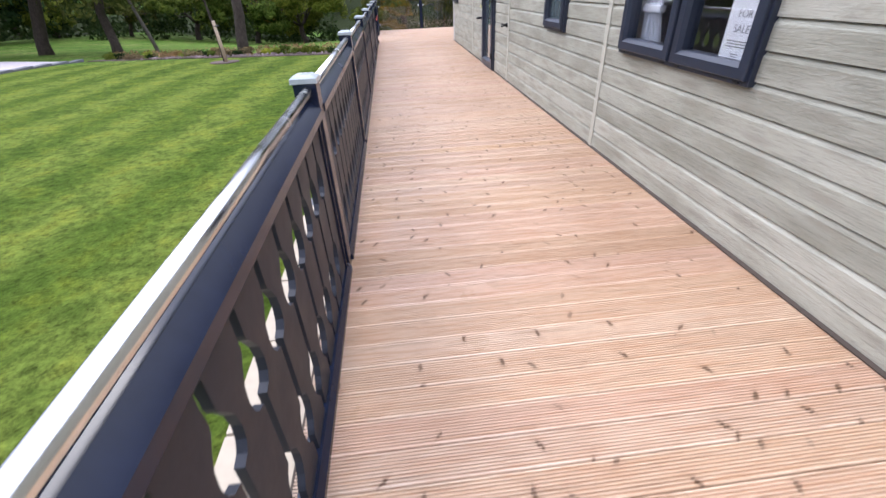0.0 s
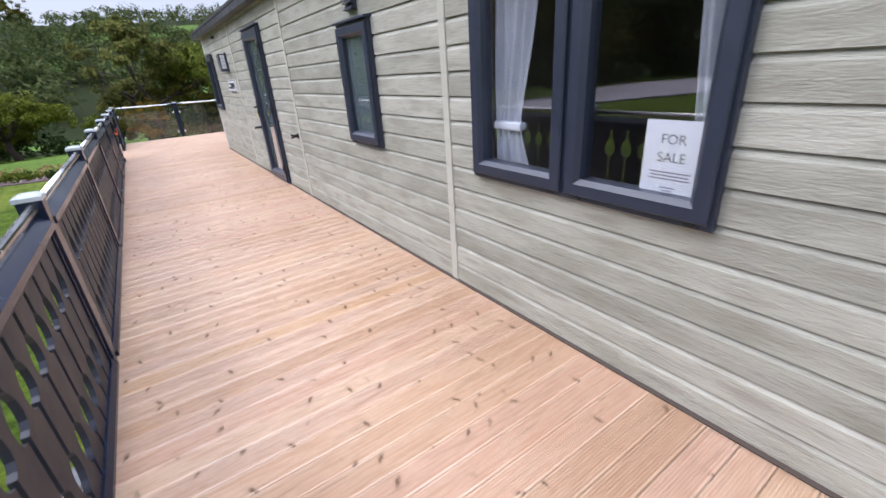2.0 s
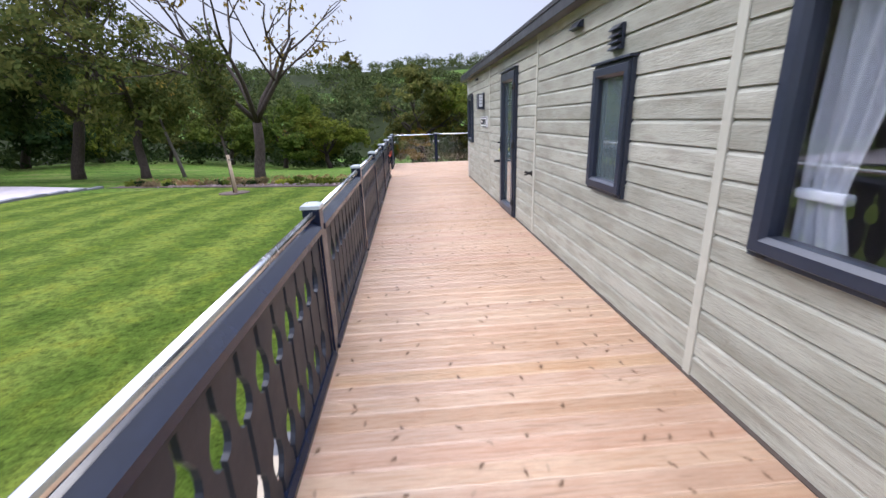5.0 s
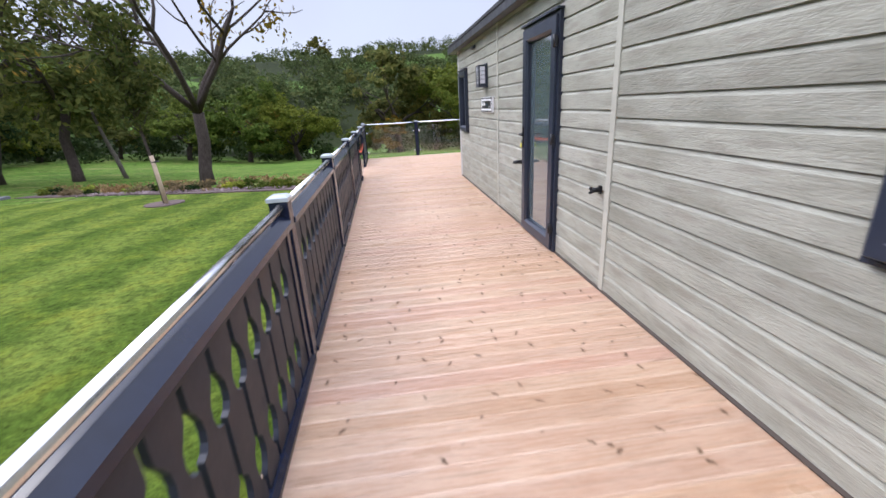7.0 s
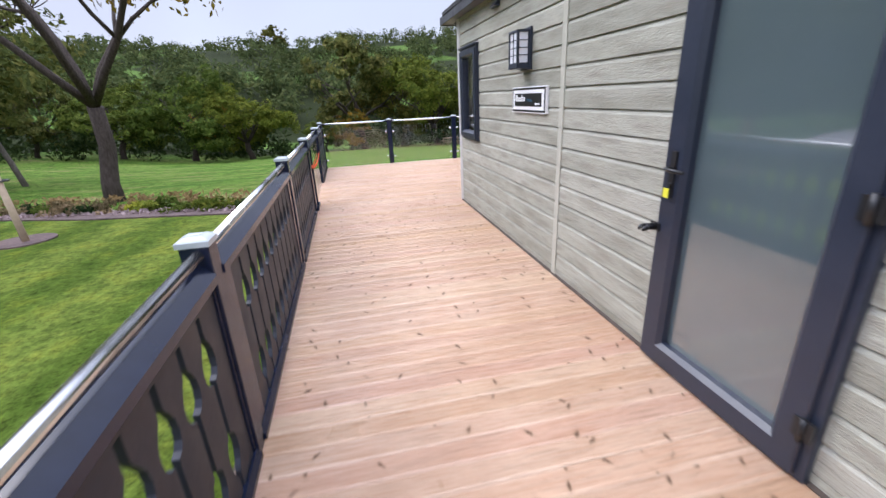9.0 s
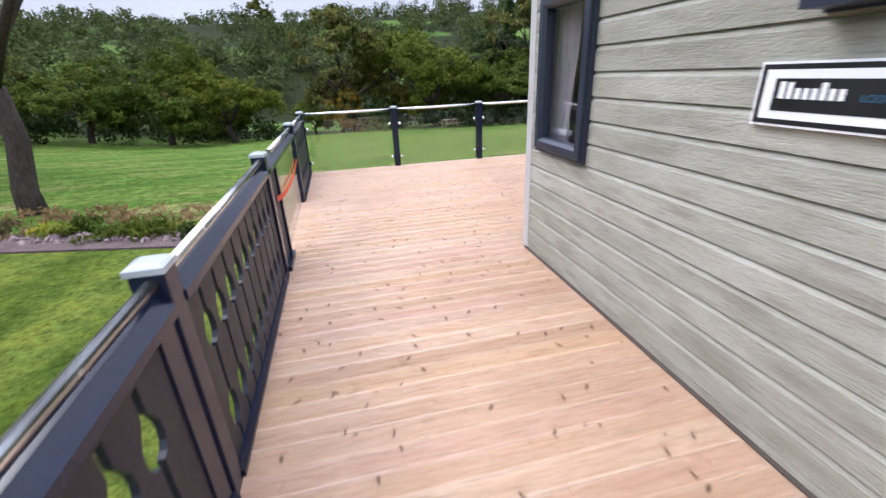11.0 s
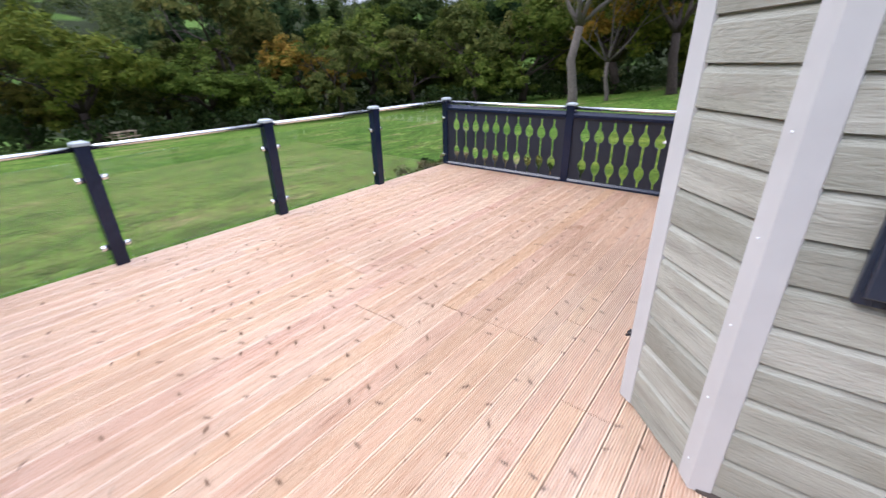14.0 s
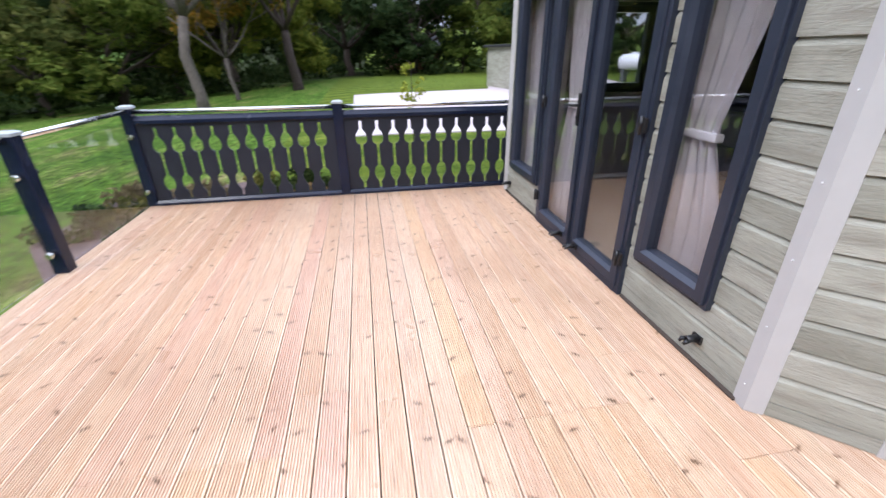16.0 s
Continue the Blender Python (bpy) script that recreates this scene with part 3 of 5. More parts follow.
# ---- windows and doors ----
def casement(parent, x0, x1, z0, z1, fw, proud, pane, name="sash", glass_out=0.018):
    """A sash with sloped inner bead and a pane; local x along the wall, y outwards."""
    bm = bmesh.new()
    b = 0.022
    ring = [(x0, z0), (x1, z0), (x1, z1), (x0, z1)]
    inner = [(x0 + fw, z0 + fw), (x1 - fw, z0 + fw), (x1 - fw, z1 - fw), (x0 + fw, z1 - fw)]
    bead = [(x0 + fw + b, z0 + fw + b), (x1 - fw - b, z0 + fw + b), (x1 - fw - b, z1 - fw - b), (x0 + fw + b, z1 - fw - b)]
    layers = []
    for pts, o in ((ring, -0.04), (ring, proud - 0.006), ([(x + (0.006 if k in (0, 3) else -0.006), z + (0.006 if k < 2 else -0.006)) for k, (x, z) in enumerate(ring)], proud), (inner, proud), (bead, proud - 0.022), (bead, -0.04)):
        layers.append([bm.verts.new((x, o, z)) for x, z in pts])
    for a, c in zip(layers, layers[1:] + layers[:1]):
        for k in range(4):
            bm.faces.new((a[k], a[(k + 1) % 4], c[(k + 1) % 4], c[k]))
    ob = part(parent, name, mesh(name, bm, FRAME))
    bm = bmesh.new()
    cuboid(bm, (x0 + fw + b - 0.004, glass_out - 0.026, z0 + fw + b - 0.004), (x1 - fw - b + 0.004, glass_out - 0.020, z1 - fw - b + 0.004))
    g = part(ob, "pane", mesh("pane", bm, pane))
    if pane is WINGLASS:
        g.visible_shadow = False
    return ob


def bars(parent, name, items, mat, bevel=0.003):
    bm = bmesh.new()
    for a, b in items:
        cuboid(bm, a, b)
    return part(parent, name, mesh(name, bm, mat, bevel=bevel))


def window(name, m, w, z0, z1, lights, label, pane=None, fw=0.055, cill=True):
    e = new(name)
    e.matrix_world = m
    of = 0.038
    bars(e, "frame", [((0, -0.06, z0), (of, 0.03, z1)), ((w - of, -0.06, z0), (w, 0.03, z1)), ((of, -0.06, z0), (w - of, 0.03, z0 + of)), ((of, -0.06, z1 - of), (w - of, 0.03, z1))]
         + [((w * k / lights - 0.02, -0.06, z0 + of), (w * k / lights + 0.02, 0.03, z1 - of)) for k in range(1, lights)], FRAME)
    for k in range(lights):
        casement(e, w * k / lights + 0.014, w * (k + 1) / lights - 0.014, z0 + 0.026, z1 - 0.026, fw, 0.052, pane or WINGLASS)
    bars(e, "head_drip", [((-0.012, -0.01, z1), (w + 0.012, 0.06, z1 + 0.018))], FRAME)
    if cill:
        for k in range(lights):
            for u in (0.12, 0.88):
                bars(e, "drain_cap", [((w * (k + u) / lights - 0.02, 0.03, z0 + 0.006), (w * (k + u) / lights + 0.02, 0.037, z0 + 0.018))], BLACK, 0.0015)
    return tagged(e, label, "window", kind="structure")


ML = lambda y: basis((WX - 0.0, y, 0), (0, 1, 0), (-1, 0, 0))
window("window_1", ML(W1[0]), W1[1] - W1[0], W1[2], W1[3], 2, "anthracite double casement window with clear panes")
window("window_2", ML(W2[0]), W2[1] - W2[0], W2[2], W2[3], 1, "narrow anthracite window with frosted pane", FROST)
window("window_3", ML(W3[0]), W3[1] - W3[0], W3[2], W3[3], 1, "anthracite casement window with mauve curtains behind")
MF = lambda x: basis((x, FY, 0), (1, 0, 0), (0, 1, 0))
window("window_4", MF(WF[0]), WF[1] - WF[0], WF[2], WF[3], 1, "tall anthracite side window beside the glazed doors")
window("window_5", MF(WL[0]), WL[1] - WL[0], WL[2], WL[3], 1, "tall anthracite side window beside the glazed doors")


window("window_6", basis((6.04, BW[1], 0), (0, -1, 0), (1, 0, 0)), BW[1] - BW[0], BW[2], BW[3], 1, "anthracite casement window in the rear wall")


def door_handle(parent, x, z, side):
    bm = bmesh.new()
    cuboid(bm, (x - 0.016, 0.052, z - 0.11), (x + 0.016, 0.062, z + 0.11))
    tube(bm, [(x, 0.06, z + 0.03), (x, 0.10, z + 0.03), (x + side * 0.03, 0.108, z + 0.03), (x + side * 0.12, 0.105, z + 0.028)], [0.010, 0.010, 0.010, 0.008], 8)
    bmesh.ops.create_cone(bm, cap_ends=True, segments=12, radius1=0.011, radius2=0.011, depth=0.012, matrix=Matrix.Translation((x, 0.064, z - 0.05)) @ Matrix.Rotation(radians(90), 4, "X"))
    part(parent, "handle", mesh("handle", bm, BLACK))


def hinge(parent, x, z):
    bm = bmesh.new()
    tube(bm, [(x, 0.062, z - 0.05), (x, 0.062, z + 0.05)], [0.011, 0.011], 10)
    cuboid(bm, (x - 0.035, 0.045, z - 0.04), (x + 0.035, 0.060, z + 0.04))
    part(parent, "hinge", mesh("hinge", bm, BLACK))


def holdback(name, m, label):
    """A black two-prong door catch."""
    bm = bmesh.new()
    cuboid(bm, (-0.03, 0, -0.02), (0.03, 0.012, 0.02))
    tube(bm, [(0, 0.01, 0), (0, 0.045, 0.003), (0, 0.070, 0.0)], [0.021, 0.018, 0.022], 10)
    tube(bm, [(-0.010, 0.060, 0.0), (-0.018, 0.080, 0.003), (-0.014, 0.094, -0.012)], [0.012, 0.011, 0.007], 6)
    tube(bm, [(0.010, 0.060, 0.0), (0.018, 0.080, 0.003), (0.014, 0.094, -0.012)], [0.012, 0.011, 0.007], 6)
    ob = new(name, mesh(name, bm, BLACK))
    ob.matrix_world = m
    return tagged(ob, label, "door catch", "black door catches")


# side door
d1 = new("door_1")
d1.matrix_world = ML(DR[0])
dw = DR[1] - DR[0]
bars(d1, "frame", [((0, -0.06, 0.004), (0.05, 0.03, 2.1)), ((dw - 0.05, -0.06, 0.004), (dw, 0.03, 2.1)), ((0.05, -0.06, 2.05), (dw - 0.05, 0.03, 2.1)), ((0.05, -0.06, 0.004), (dw - 0.05, 0.035, 0.03))], FRAME)
leaf = casement(d1, 0.035, dw - 0.035, 0.022, 2.07, 0.095, 0.052, FROST, "leaf")
for z in (0.24, 1.07, 1.87):
    hinge(d1, 0.035, z)
door_handle(d1, dw - 0.085, 1.04, -1)
bars(d1, "key_tag", [((dw - 0.10, 0.075, 0.93), (dw - 0.065, 0.08, 0.975))], TAG, 0.001)
bars(d1, "drip_cap", [((-0.015, -0.01, 2.1), (dw + 0.015, 0.06, 2.12))], FRAME)
tagged(d1, "closed anthracite door with full-height frosted glass", "door", kind="structure")
holdback("door_catch", ML(9.205) @ Matrix.Translation((0, 0.05, 0.765)), "black door catch on the glazed side door")
holdback("door_catch", ML(7.50) @ Matrix.Translation((0, 0, 0.765)) @ Matrix.Rotation(radians(90), 4, "Y"), "black door catch screwed to the cladding")

d2 = new("door_2")
d2.matrix_world = MF(FD[0])
dw = FD[1] - FD[0]
bars(d2, "frame", [((0, -0.06, 0.004), (0.045, 0.03, 2.1)), ((dw - 0.045, -0.06, 0.004), (dw, 0.03, 2.1)), ((0.045, -0.06, 2.055), (dw - 0.045, 0.03, 2.1)), ((0.045, -0.06, 0.004), (dw - 0.045, 0.035, 0.05))], FRAME)
casement(d2, 0.03, dw / 2 - 0.004, 0.055, 2.07, 0.066, 0.044, WINGLASS, "leaf")
casement(d2, dw / 2 + 0.004, dw - 0.03, 0.055, 2.07, 0.066, 0.044, WINGLASS, "leaf")
bars(d2, "meeting_bead", [((dw / 2 - 0.022, 0.05, 0.06), (dw / 2 + 0.022, 0.066, 2.06))], FRAME)
for x in (0.03, dw - 0.03):
    for z in (0.26, 1.07, 1.87):
        hinge(d2, x, z)
door_handle(d2, dw / 2 + 0.06, 1.07, 1)
tagged(d2, "closed pair of anthracite glazed terrace doors", "door", kind="structure")
holdback("door_catch", MF(2.50) @ Matrix.Translation((0, 0, 0.135)), "black door catch low on the cladding")
holdback("door_catch", MF(5.40) @ Matrix.Translation((0, 0, 0.12)), "black door catch low on the cladding")
holdback("door_catch", MF(3.98) @ Matrix.Translation((0, 0.05, 0.10)), "black door catch at the foot of the terrace door")
holdback("door_catch", MF(3.72) @ Matrix.Translation((0, 0.05, 0.10)), "black door catch at the foot of the terrace door")


# ---- wall fittings ----
def vent(name, m, w, h, slats, label):
    e = new(name)
    e.matrix_world = m
    bars(e, "body", [((-w / 2, 0, -h / 2), (w / 2, 0.022, h / 2))], FRAME)
    for k in range(slats):
        z = -h / 2 + (k + 0.5) * h / slats
        bm = bmesh.new()
        extrude_profile(bm, [(0.02, -h / slats * 0.42), (0.055, -h / slats * 0.42), (0.055, -h / slats * 0.34), (0.024, h / slats * 0.36), (0.02, h / slats * 0.36)], -w / 2 + 0.01, w / 2 - 0.01, lambda u, v, x: (x, u, v + z))
        part(e, "louvre", mesh("louvre", bm, FRAME))
    return tagged(e, label, "vent", "wall vents")


vent("wall_vent", ML(5.42) @ Matrix.Translation((0, 0, 1.975)), 0.17, 0.17, 4, "square anthracite louvred wall vent")
vent("wall_vent", ML(6.20) @ Matrix.Translation((0, 0, 2.20)), 0.22, 0.06, 1, "small anthracite slot vent under the eaves")
vent("wall_vent", ML(11.78) @ Matrix.Translation((0, 0, 2.245)), 0.18, 0.05, 1, "small anthracite slot vent under the eaves")

lamp = new("wall_lantern")
lamp.matrix_world = ML(10.93)
lw, lz0, lz1, lo = 0.19, 1.625, 1.915, 0.13
bars(lamp, "back_plate", [((-0.01, 0, lz0 - 0.01), (lw + 0.01, 0.02, lz1 + 0.02))], FRAME)
bars(lamp, "frame", [((0, 0.02, lz0), (lw, lo, lz0 + 0.045)), ((0, 0.02, lz1 - 0.02), (lw, lo, lz1))]
     + [((x, lo - 0.02, lz0 + 0.045), (x + 0.018, lo, lz1 - 0.02)) for x in (0, lw - 0.018)]
     + [((x, 0.02, lz0 + 0.045), (x + 0.018, 0.035, lz1 - 0.02)) for x in (0, lw - 0.018)], FRAME, 0.002)
bars(lamp, "glass_box", [((0.008, 0.025, lz0 + 0.044), (lw - 0.008, lo - 0.008, lz1 - 0.019))], LAMPGLASS, 0)
gb = [((0.018, lo - 0.009, z), (lw - 0.018, lo - 0.003, z + 0.006)) for z in (lz0 + 0.10, lz0 + 0.155, lz0 + 0.21)] + [((lw / 2 - 0.003, lo - 0.009, lz0 + 0.045), (lw / 2 + 0.003, lo - 0.0025, lz1 - 0.02))]
gb += [((x, 0.035, z), (x + 0.006, lo - 0.02, z + 0.006)) for z in (lz0 + 0.10, lz0 + 0.155, lz0 + 0.21) for x in (0.003, lw - 0.009)]
bars(lamp, "glazing_bar", gb, FRAME, 0)
tagged(lamp, "dark square wall lantern with opal glass panes", "lantern")


def flat_text(parent, name, words, size, m, mat):
    cu = bpy.data.curves.new(name, "FONT")
    cu.body, cu.size, cu.extrude, cu.align_x = words, size, 0.0006, "CENTER"
    tmp = new(name, cu)
    dg = bpy.context.evaluated_depsgraph_get()
    me = bpy.data.meshes.new_from_object(tmp.evaluated_get(dg))
    bpy.data.objects.remove(tmp)
    me.materials.clear()
    me.materials.append(mat)
    return part(parent, name, me, m)


def facing(x, y, z):
    """Text that faces -x: reads towards -y."""
    m = Matrix(((0, 0, -1), (-1, 0, 0), (0, 1, 0))).to_4x4()
    m.translation = (x, y, z)
    return m


sign = new("wall_sign")
sign.matrix_world = Matrix.Translation((WX, 10.94, 1.3775))
for nm, hw, hh, x0, x1, mt in (("board", 0.345, 0.105, 0.0, -0.022, WHITE), ("border", 0.335, 0.097, -0.0215, -0.024, BLACK), ("inset", 0.315, 0.080, -0.0235, -0.026, WHITE), ("panel", 0.275, 0.052, -0.0255, -0.028, BLACK)):
    bars(sign, nm, [((min(x0, x1), -hw, -hh), (max(x0, x1), hw, hh))], mt, 0)
# plain white marks in place of the brand wording
lx = 0.255
bars(sign, "mark", [((-0.0295, lx - 0.02, -0.012), (-0.0275, lx, 0.042))] + [((-0.0295, lx - 0.028 - k * 0.027 - 0.018, -0.012), (-0.0275, lx - 0.028 - k * 0.027, 0.040 if k in (0, 4) else 0.022)) for k in range(7)], WHITE, 0)
flat_text(sign, "lettering", "LODGE", 0.030, facing(-0.0285, -0.045, -0.012), BLUE)
bm = bmesh.new()
extrude_profile(bm, [(-0.155, -0.030), (-0.180, -0.015), (-0.180, -0.025), (-0.245, -0.025), (-0.245, -0.036), (-0.180, -0.036), (-0.180, -0.045)], -0.0275, -0.0295, lambda u, v, w: (w, u, v))
part(sign, "arrow", mesh("arrow", bm, WHITE))
tagged(sign, "black and white framed sign with arrow on cladding", "sign")

notice = new("for_sale_notice")
notice.matrix_world = Matrix.Translation((WX + 0.012, 2.805, 1.06))
bars(notice, "sheet", [((0.0, -0.112, -0.147), (0.001, 0.112, 0.147))], PAPER, 0)
flat_text(notice, "lettering", "FOR", 0.052, facing(-0.0008, 0.0, 0.060), INK)
flat_text(notice, "lettering", "SALE", 0.052, facing(-0.0008, 0.0, -0.008), INK)
bars(notice, "small_print", [((-0.0012, -w, z), (-0.0004, w, z + 0.005)) for w, z in ((0.08, -0.05), (0.075, -0.063), (0.08, -0.076), (0.03, -0.11), (0.02, -0.122))], INK, 0)
tagged(notice, "white paper for-sale notice taped inside the window", "notice")


# ---- curtains and furniture inside ----
def curtain(name, m, w_top, w_tie, z0, z1, ztie, mat, label, side=1):
    bm = bmesh.new()
    nu, nz = 44, 22
    grid = []
    for j in range(nz + 1):
        z = z0 + (z1 - z0) * j / nz
        k = max(0.0, 1 - abs(z - ztie) / (0.9 if z > ztie else 0.5))
        w = w_top + (w_tie - w_top) * k ** 1.3
        row = []
        for i in range(nu + 1):
            u = i / nu
            amp = 0.022 * (1 - 0.5 * k)
            row.append(bm.verts.new((side * u * w, amp * math.sin(u * 27 + 0.6 * math.sin(z * 3)) + 0.008 * math.sin(u * 15 + z * 5), z)))
        grid.append(row)
    for a, b in zip(grid, grid[1:]):
        for i in range(nu):
            bm.faces.new((a[i], a[i + 1], b[i + 1], b[i])).smooth = True
    r = bmesh.ops.solidify(bm, geom=bm.faces[:], thickness=0.003)
    ob = new(name, mesh(name, bm, mat))
    ob.matrix_world = m
    e = tagged(ob, label, "curtain")
    b2 = bmesh.new()
    wt2 = w_tie + 0.012
    cuboid(b2, (min(0, side * wt2), -0.026, ztie - 0.022), (max(0, side * wt2), 0.026, ztie + 0.022))
    part(ob, "tieback", mesh("tieback", b2, mat, bevel=0.012))
    return e


CIN = lambda y, d=0.10: basis((WX + d, y, 0), (0, 1, 0), (-1, 0, 0))
curtain("curtain", CIN(3.86, 0.080), 0.34, 0.20, 0.3, 2.2, 1.12, SHEER, "white curtain held by a tieback inside the window", -1)
curtain("curtain", CIN(2.66, 0.13), 0.20, 0.12, 0.3, 2.2, 1.12, SHEER, "white curtain held by a tieback inside the window", 1)
curtain("curtain", CIN(13.05, 0.105), 0.32, 0.24, 0.1, 2.2, 1.05, VELVET, "mauve velvet curtain gathered beside the window", -1)
curtain("curtain", CIN(12.42, 0.105), 0.26, 0.20, 0.1, 2.2, 1.05, VELVET, "mauve velvet curtain gathered beside the window", 1)
FIN = lambda x: basis((x, FY - 0.13, 0), (1, 0, 0), (0, 1, 0))
curtain("curtain", FIN(3.06), 0.40, 0.22, 0.06, 2.2, 1.05, VELVET, "mauve velvet curtain held by a tieback", -1)
curtain("curtain", FIN(4.15), 0.40, 0.26, 0.06, 2.2, 1.05, VELVET, "mauve velvet curtain gathered behind the terrace door", 1)
curtain("curtain", FIN(5.38), 0.45, 0.30, 0.06, 2.2, 1.05, VELVET, "mauve velvet curtain held by a tieback", -1)


def soft_block(parent, name, a, b, mat, r=0.04):
    bm = bmesh.new()
    cuboid(bm, a, b)
    bmesh.ops.bevel(bm, geom=bm.edges[:], offset=r, segments=3, affect="EDGES", profile=0.6)
    for f in bm.faces:
        f.smooth = True
    return part(parent, name, mesh(name, bm, mat))


def sofa(m):
    e = new("sofa")
    e.matrix_world = m
    soft_block(e, "base", (-0.95, -0.4, 0.08), (0.95, 0.42, 0.30), SOFA)
    soft_block(e, "backrest", (-0.95, -0.45, 0.28), (0.95, -0.2, 0.86), SOFA, 0.07)
    for s in (-1, 1):
        soft_block(e, "armrest", (s * 0.95 - 0.1, -0.44, 0.1), (s * 0.95 + 0.1, 0.42, 0.62), SOFA, 0.06)
        soft_block(e, "seat_cushion", (s * 0.43 - 0.42, -0.2, 0.29), (s * 0.43 + 0.42, 0.44, 0.46), SOFA, 0.05)
        for f in (-0.35, 0.45):
            boxes("leg", [((s * 0.85 - 0.03, f - 0.03, 0), (s * 0.85 + 0.03, f + 0.03, 0.09))], OAKM, parent=e)
    return tagged(e, "charcoal fabric sofa on the beige carpet", "sofa")


sofa(Matrix.Translation((4.6, 11.3, 0.02)))
sofa(Matrix.Translation((2.55, 10.9, 0.02)) @ Matrix.Rotation(radians(-90), 4, "Z"))
for x, z in ((4.1, 0.5), (4.55, 0.5), (5.05, 0.5)):
    e = new("cushion")
    e.matrix_world = Matrix.Translation((x, 11.16, z)) @ Matrix.Rotation(radians(-15), 4, "X")
    soft_block(e, "cover", (-0.2, 0, 0), (0.2, 0.12, 0.38), CUSHION, 0.05)
    tagged(e, "grey fabric cushion leaning on the sofa", "cushion", "sofa cushions")
e = new("coffee_table")
e.matrix_world = Matrix.Translation((3.55, 12.2, 0.02))
boxes("table_top", [((-0.5, -0.3, 0.38), (0.5, 0.3, 0.42))], OAKM, bevel=0.006, parent=e)
for s in (-1, 1):
    for t in (-1, 1):
        boxes("leg", [((s * 0.44 - 0.03, t * 0.24 - 0.03, 0), (s * 0.44 + 0.03, t * 0.24 + 0.03, 0.38))], OAKM, bevel=0.004, parent=e)
tagged(e, "pale oak coffee table on the carpet", "table")


def bed(m):
    e = new("bed")
    e.matrix_world = m
    soft_block(e, "base", (-0.7, -0.95, 0.0), (0.7, 0.95, 0.32), SOFA, 0.02)
    soft_block(e, "mattress", (-0.69, -0.94, 0.32), (0.69, 0.94, 0.54), WHITE, 0.05)
    bm = bmesh.new()
    nx, ny = 30, 30
    grid = [[bm.verts.new((-0.76 + 1.52 * i / nx, -0.98 + 1.5 * j / ny, 0.585 + 0.022 * math.sin(i * 0.55 + j * 0.21) * math.sin(j * 0.43) + 0.012 * math.sin(i * 0.9 - j * 0.8) - 0.30 * max(0.0, abs(i / nx - 0.5) - 0.45) / 0.05 * 0.5)) for i in range(nx + 1)] for j in range(ny + 1)]
    for r, q in zip(grid, grid[1:]):
        for i in range(nx):
            bm.faces.new((r[i], r[i + 1], q[i + 1], q[i])).smooth = True
    bmesh.ops.solidify(bm, geom=bm.faces[:], thickness=0.03)
    part(e, "duvet", mesh("duvet", bm, DUVET))
    for x in (-0.36, 0.36):
        soft_block(e, "pillow", (x - 0.30, 0.50, 0.56), (x + 0.30, 0.90, 0.70), SHEER, 0.06)
    return tagged(e, "made bed with a beige throw inside the window", "bed")


DUVET = plain_material("beige_throw_cloth", (0.50, 0.41, 0.33), 0.9, 0, 0.15, 40, 0.4)
bed(Matrix.Translation((3.1, 2.4, 0.02)) @ Matrix.Rotation(radians(-90), 4, "Z"))


# ---- railings ----
PX = -0.310
CAP_Z = 0.990


def post_mesh():
    bm = bmesh.new()
    cuboid(bm, (-0.05, -0.05, 0.0), (0.05, 0.05, CAP_Z))
    return mesh("shaft", bm, RAIL, bevel=0.006)


def cap_mesh():
    bm = bmesh.new()
    w = 0.057
    cuboid(bm, (-w, -w, CAP_Z - 0.012), (w, w, CAP_Z + 0.008))
    lay = [[bm.verts.new((sx * a, sy * a, z)) for sx, sy in ((-1, -1), (1, -1), (1, 1), (-1, 1))] for a, z in ((w - 0.003, CAP_Z + 0.008), (w - 0.010, CAP_Z + 0.013), (0.03, CAP_Z + 0.021))]
    for a, b in zip(lay, lay[1:]):
        for k in range(4):
            bm.faces.new((a[k], a[(k + 1) % 4], b[(k + 1) % 4], b[k]))
    bm.faces.new(lay[-1])
    return mesh("cap", bm, CAPM)


SHAFT, CAP = post_mesh(), cap_mesh()


def post(x, y, label, clamps=()):
    e = new("railing_post")
    e.matrix_world = Matrix.Translation((x, y, 0))
    part(e, "shaft", SHAFT)
    part(e, "cap", CAP)
    for dx, dy in clamps:
        for z in (0.16, 0.72):
            bm = bmesh.new()
            if dx:
                tube(bm, [(dx * 0.05, 0, z), (dx * 0.105, 0, z)], [0.024, 0.024], 12)
            else:
                tube(bm, [(0, dy * 0.05, z), (0, dy * 0.105, z)], [0.024, 0.024], 12)
            part(e, "clamp", mesh("clamp", bm, STEEL))
    return tagged(e, label, "post", "railing posts")


def half_slot():
    """Half the width of the cut-out between two slats, by height."""
    pts = [(0.045, 0.014), (0.125, 0.014)]
    pts += [(0.14, 0.022), (0.165, 0.040), (0.20, 0.054), (0.24, 0.057), (0.275, 0.050), (0.30, 0.034), (0.312, 0.015), (0.545, 0.015)]
    pts += [(0.553, 0.040), (0.575, 0.056), (0.61, 0.062), (0.65, 0.056), (0.685, 0.036), (0.705, 0.020), (0.720, 0.016), (0.795, 0.016)]
    return pts


PITCH = 0.176


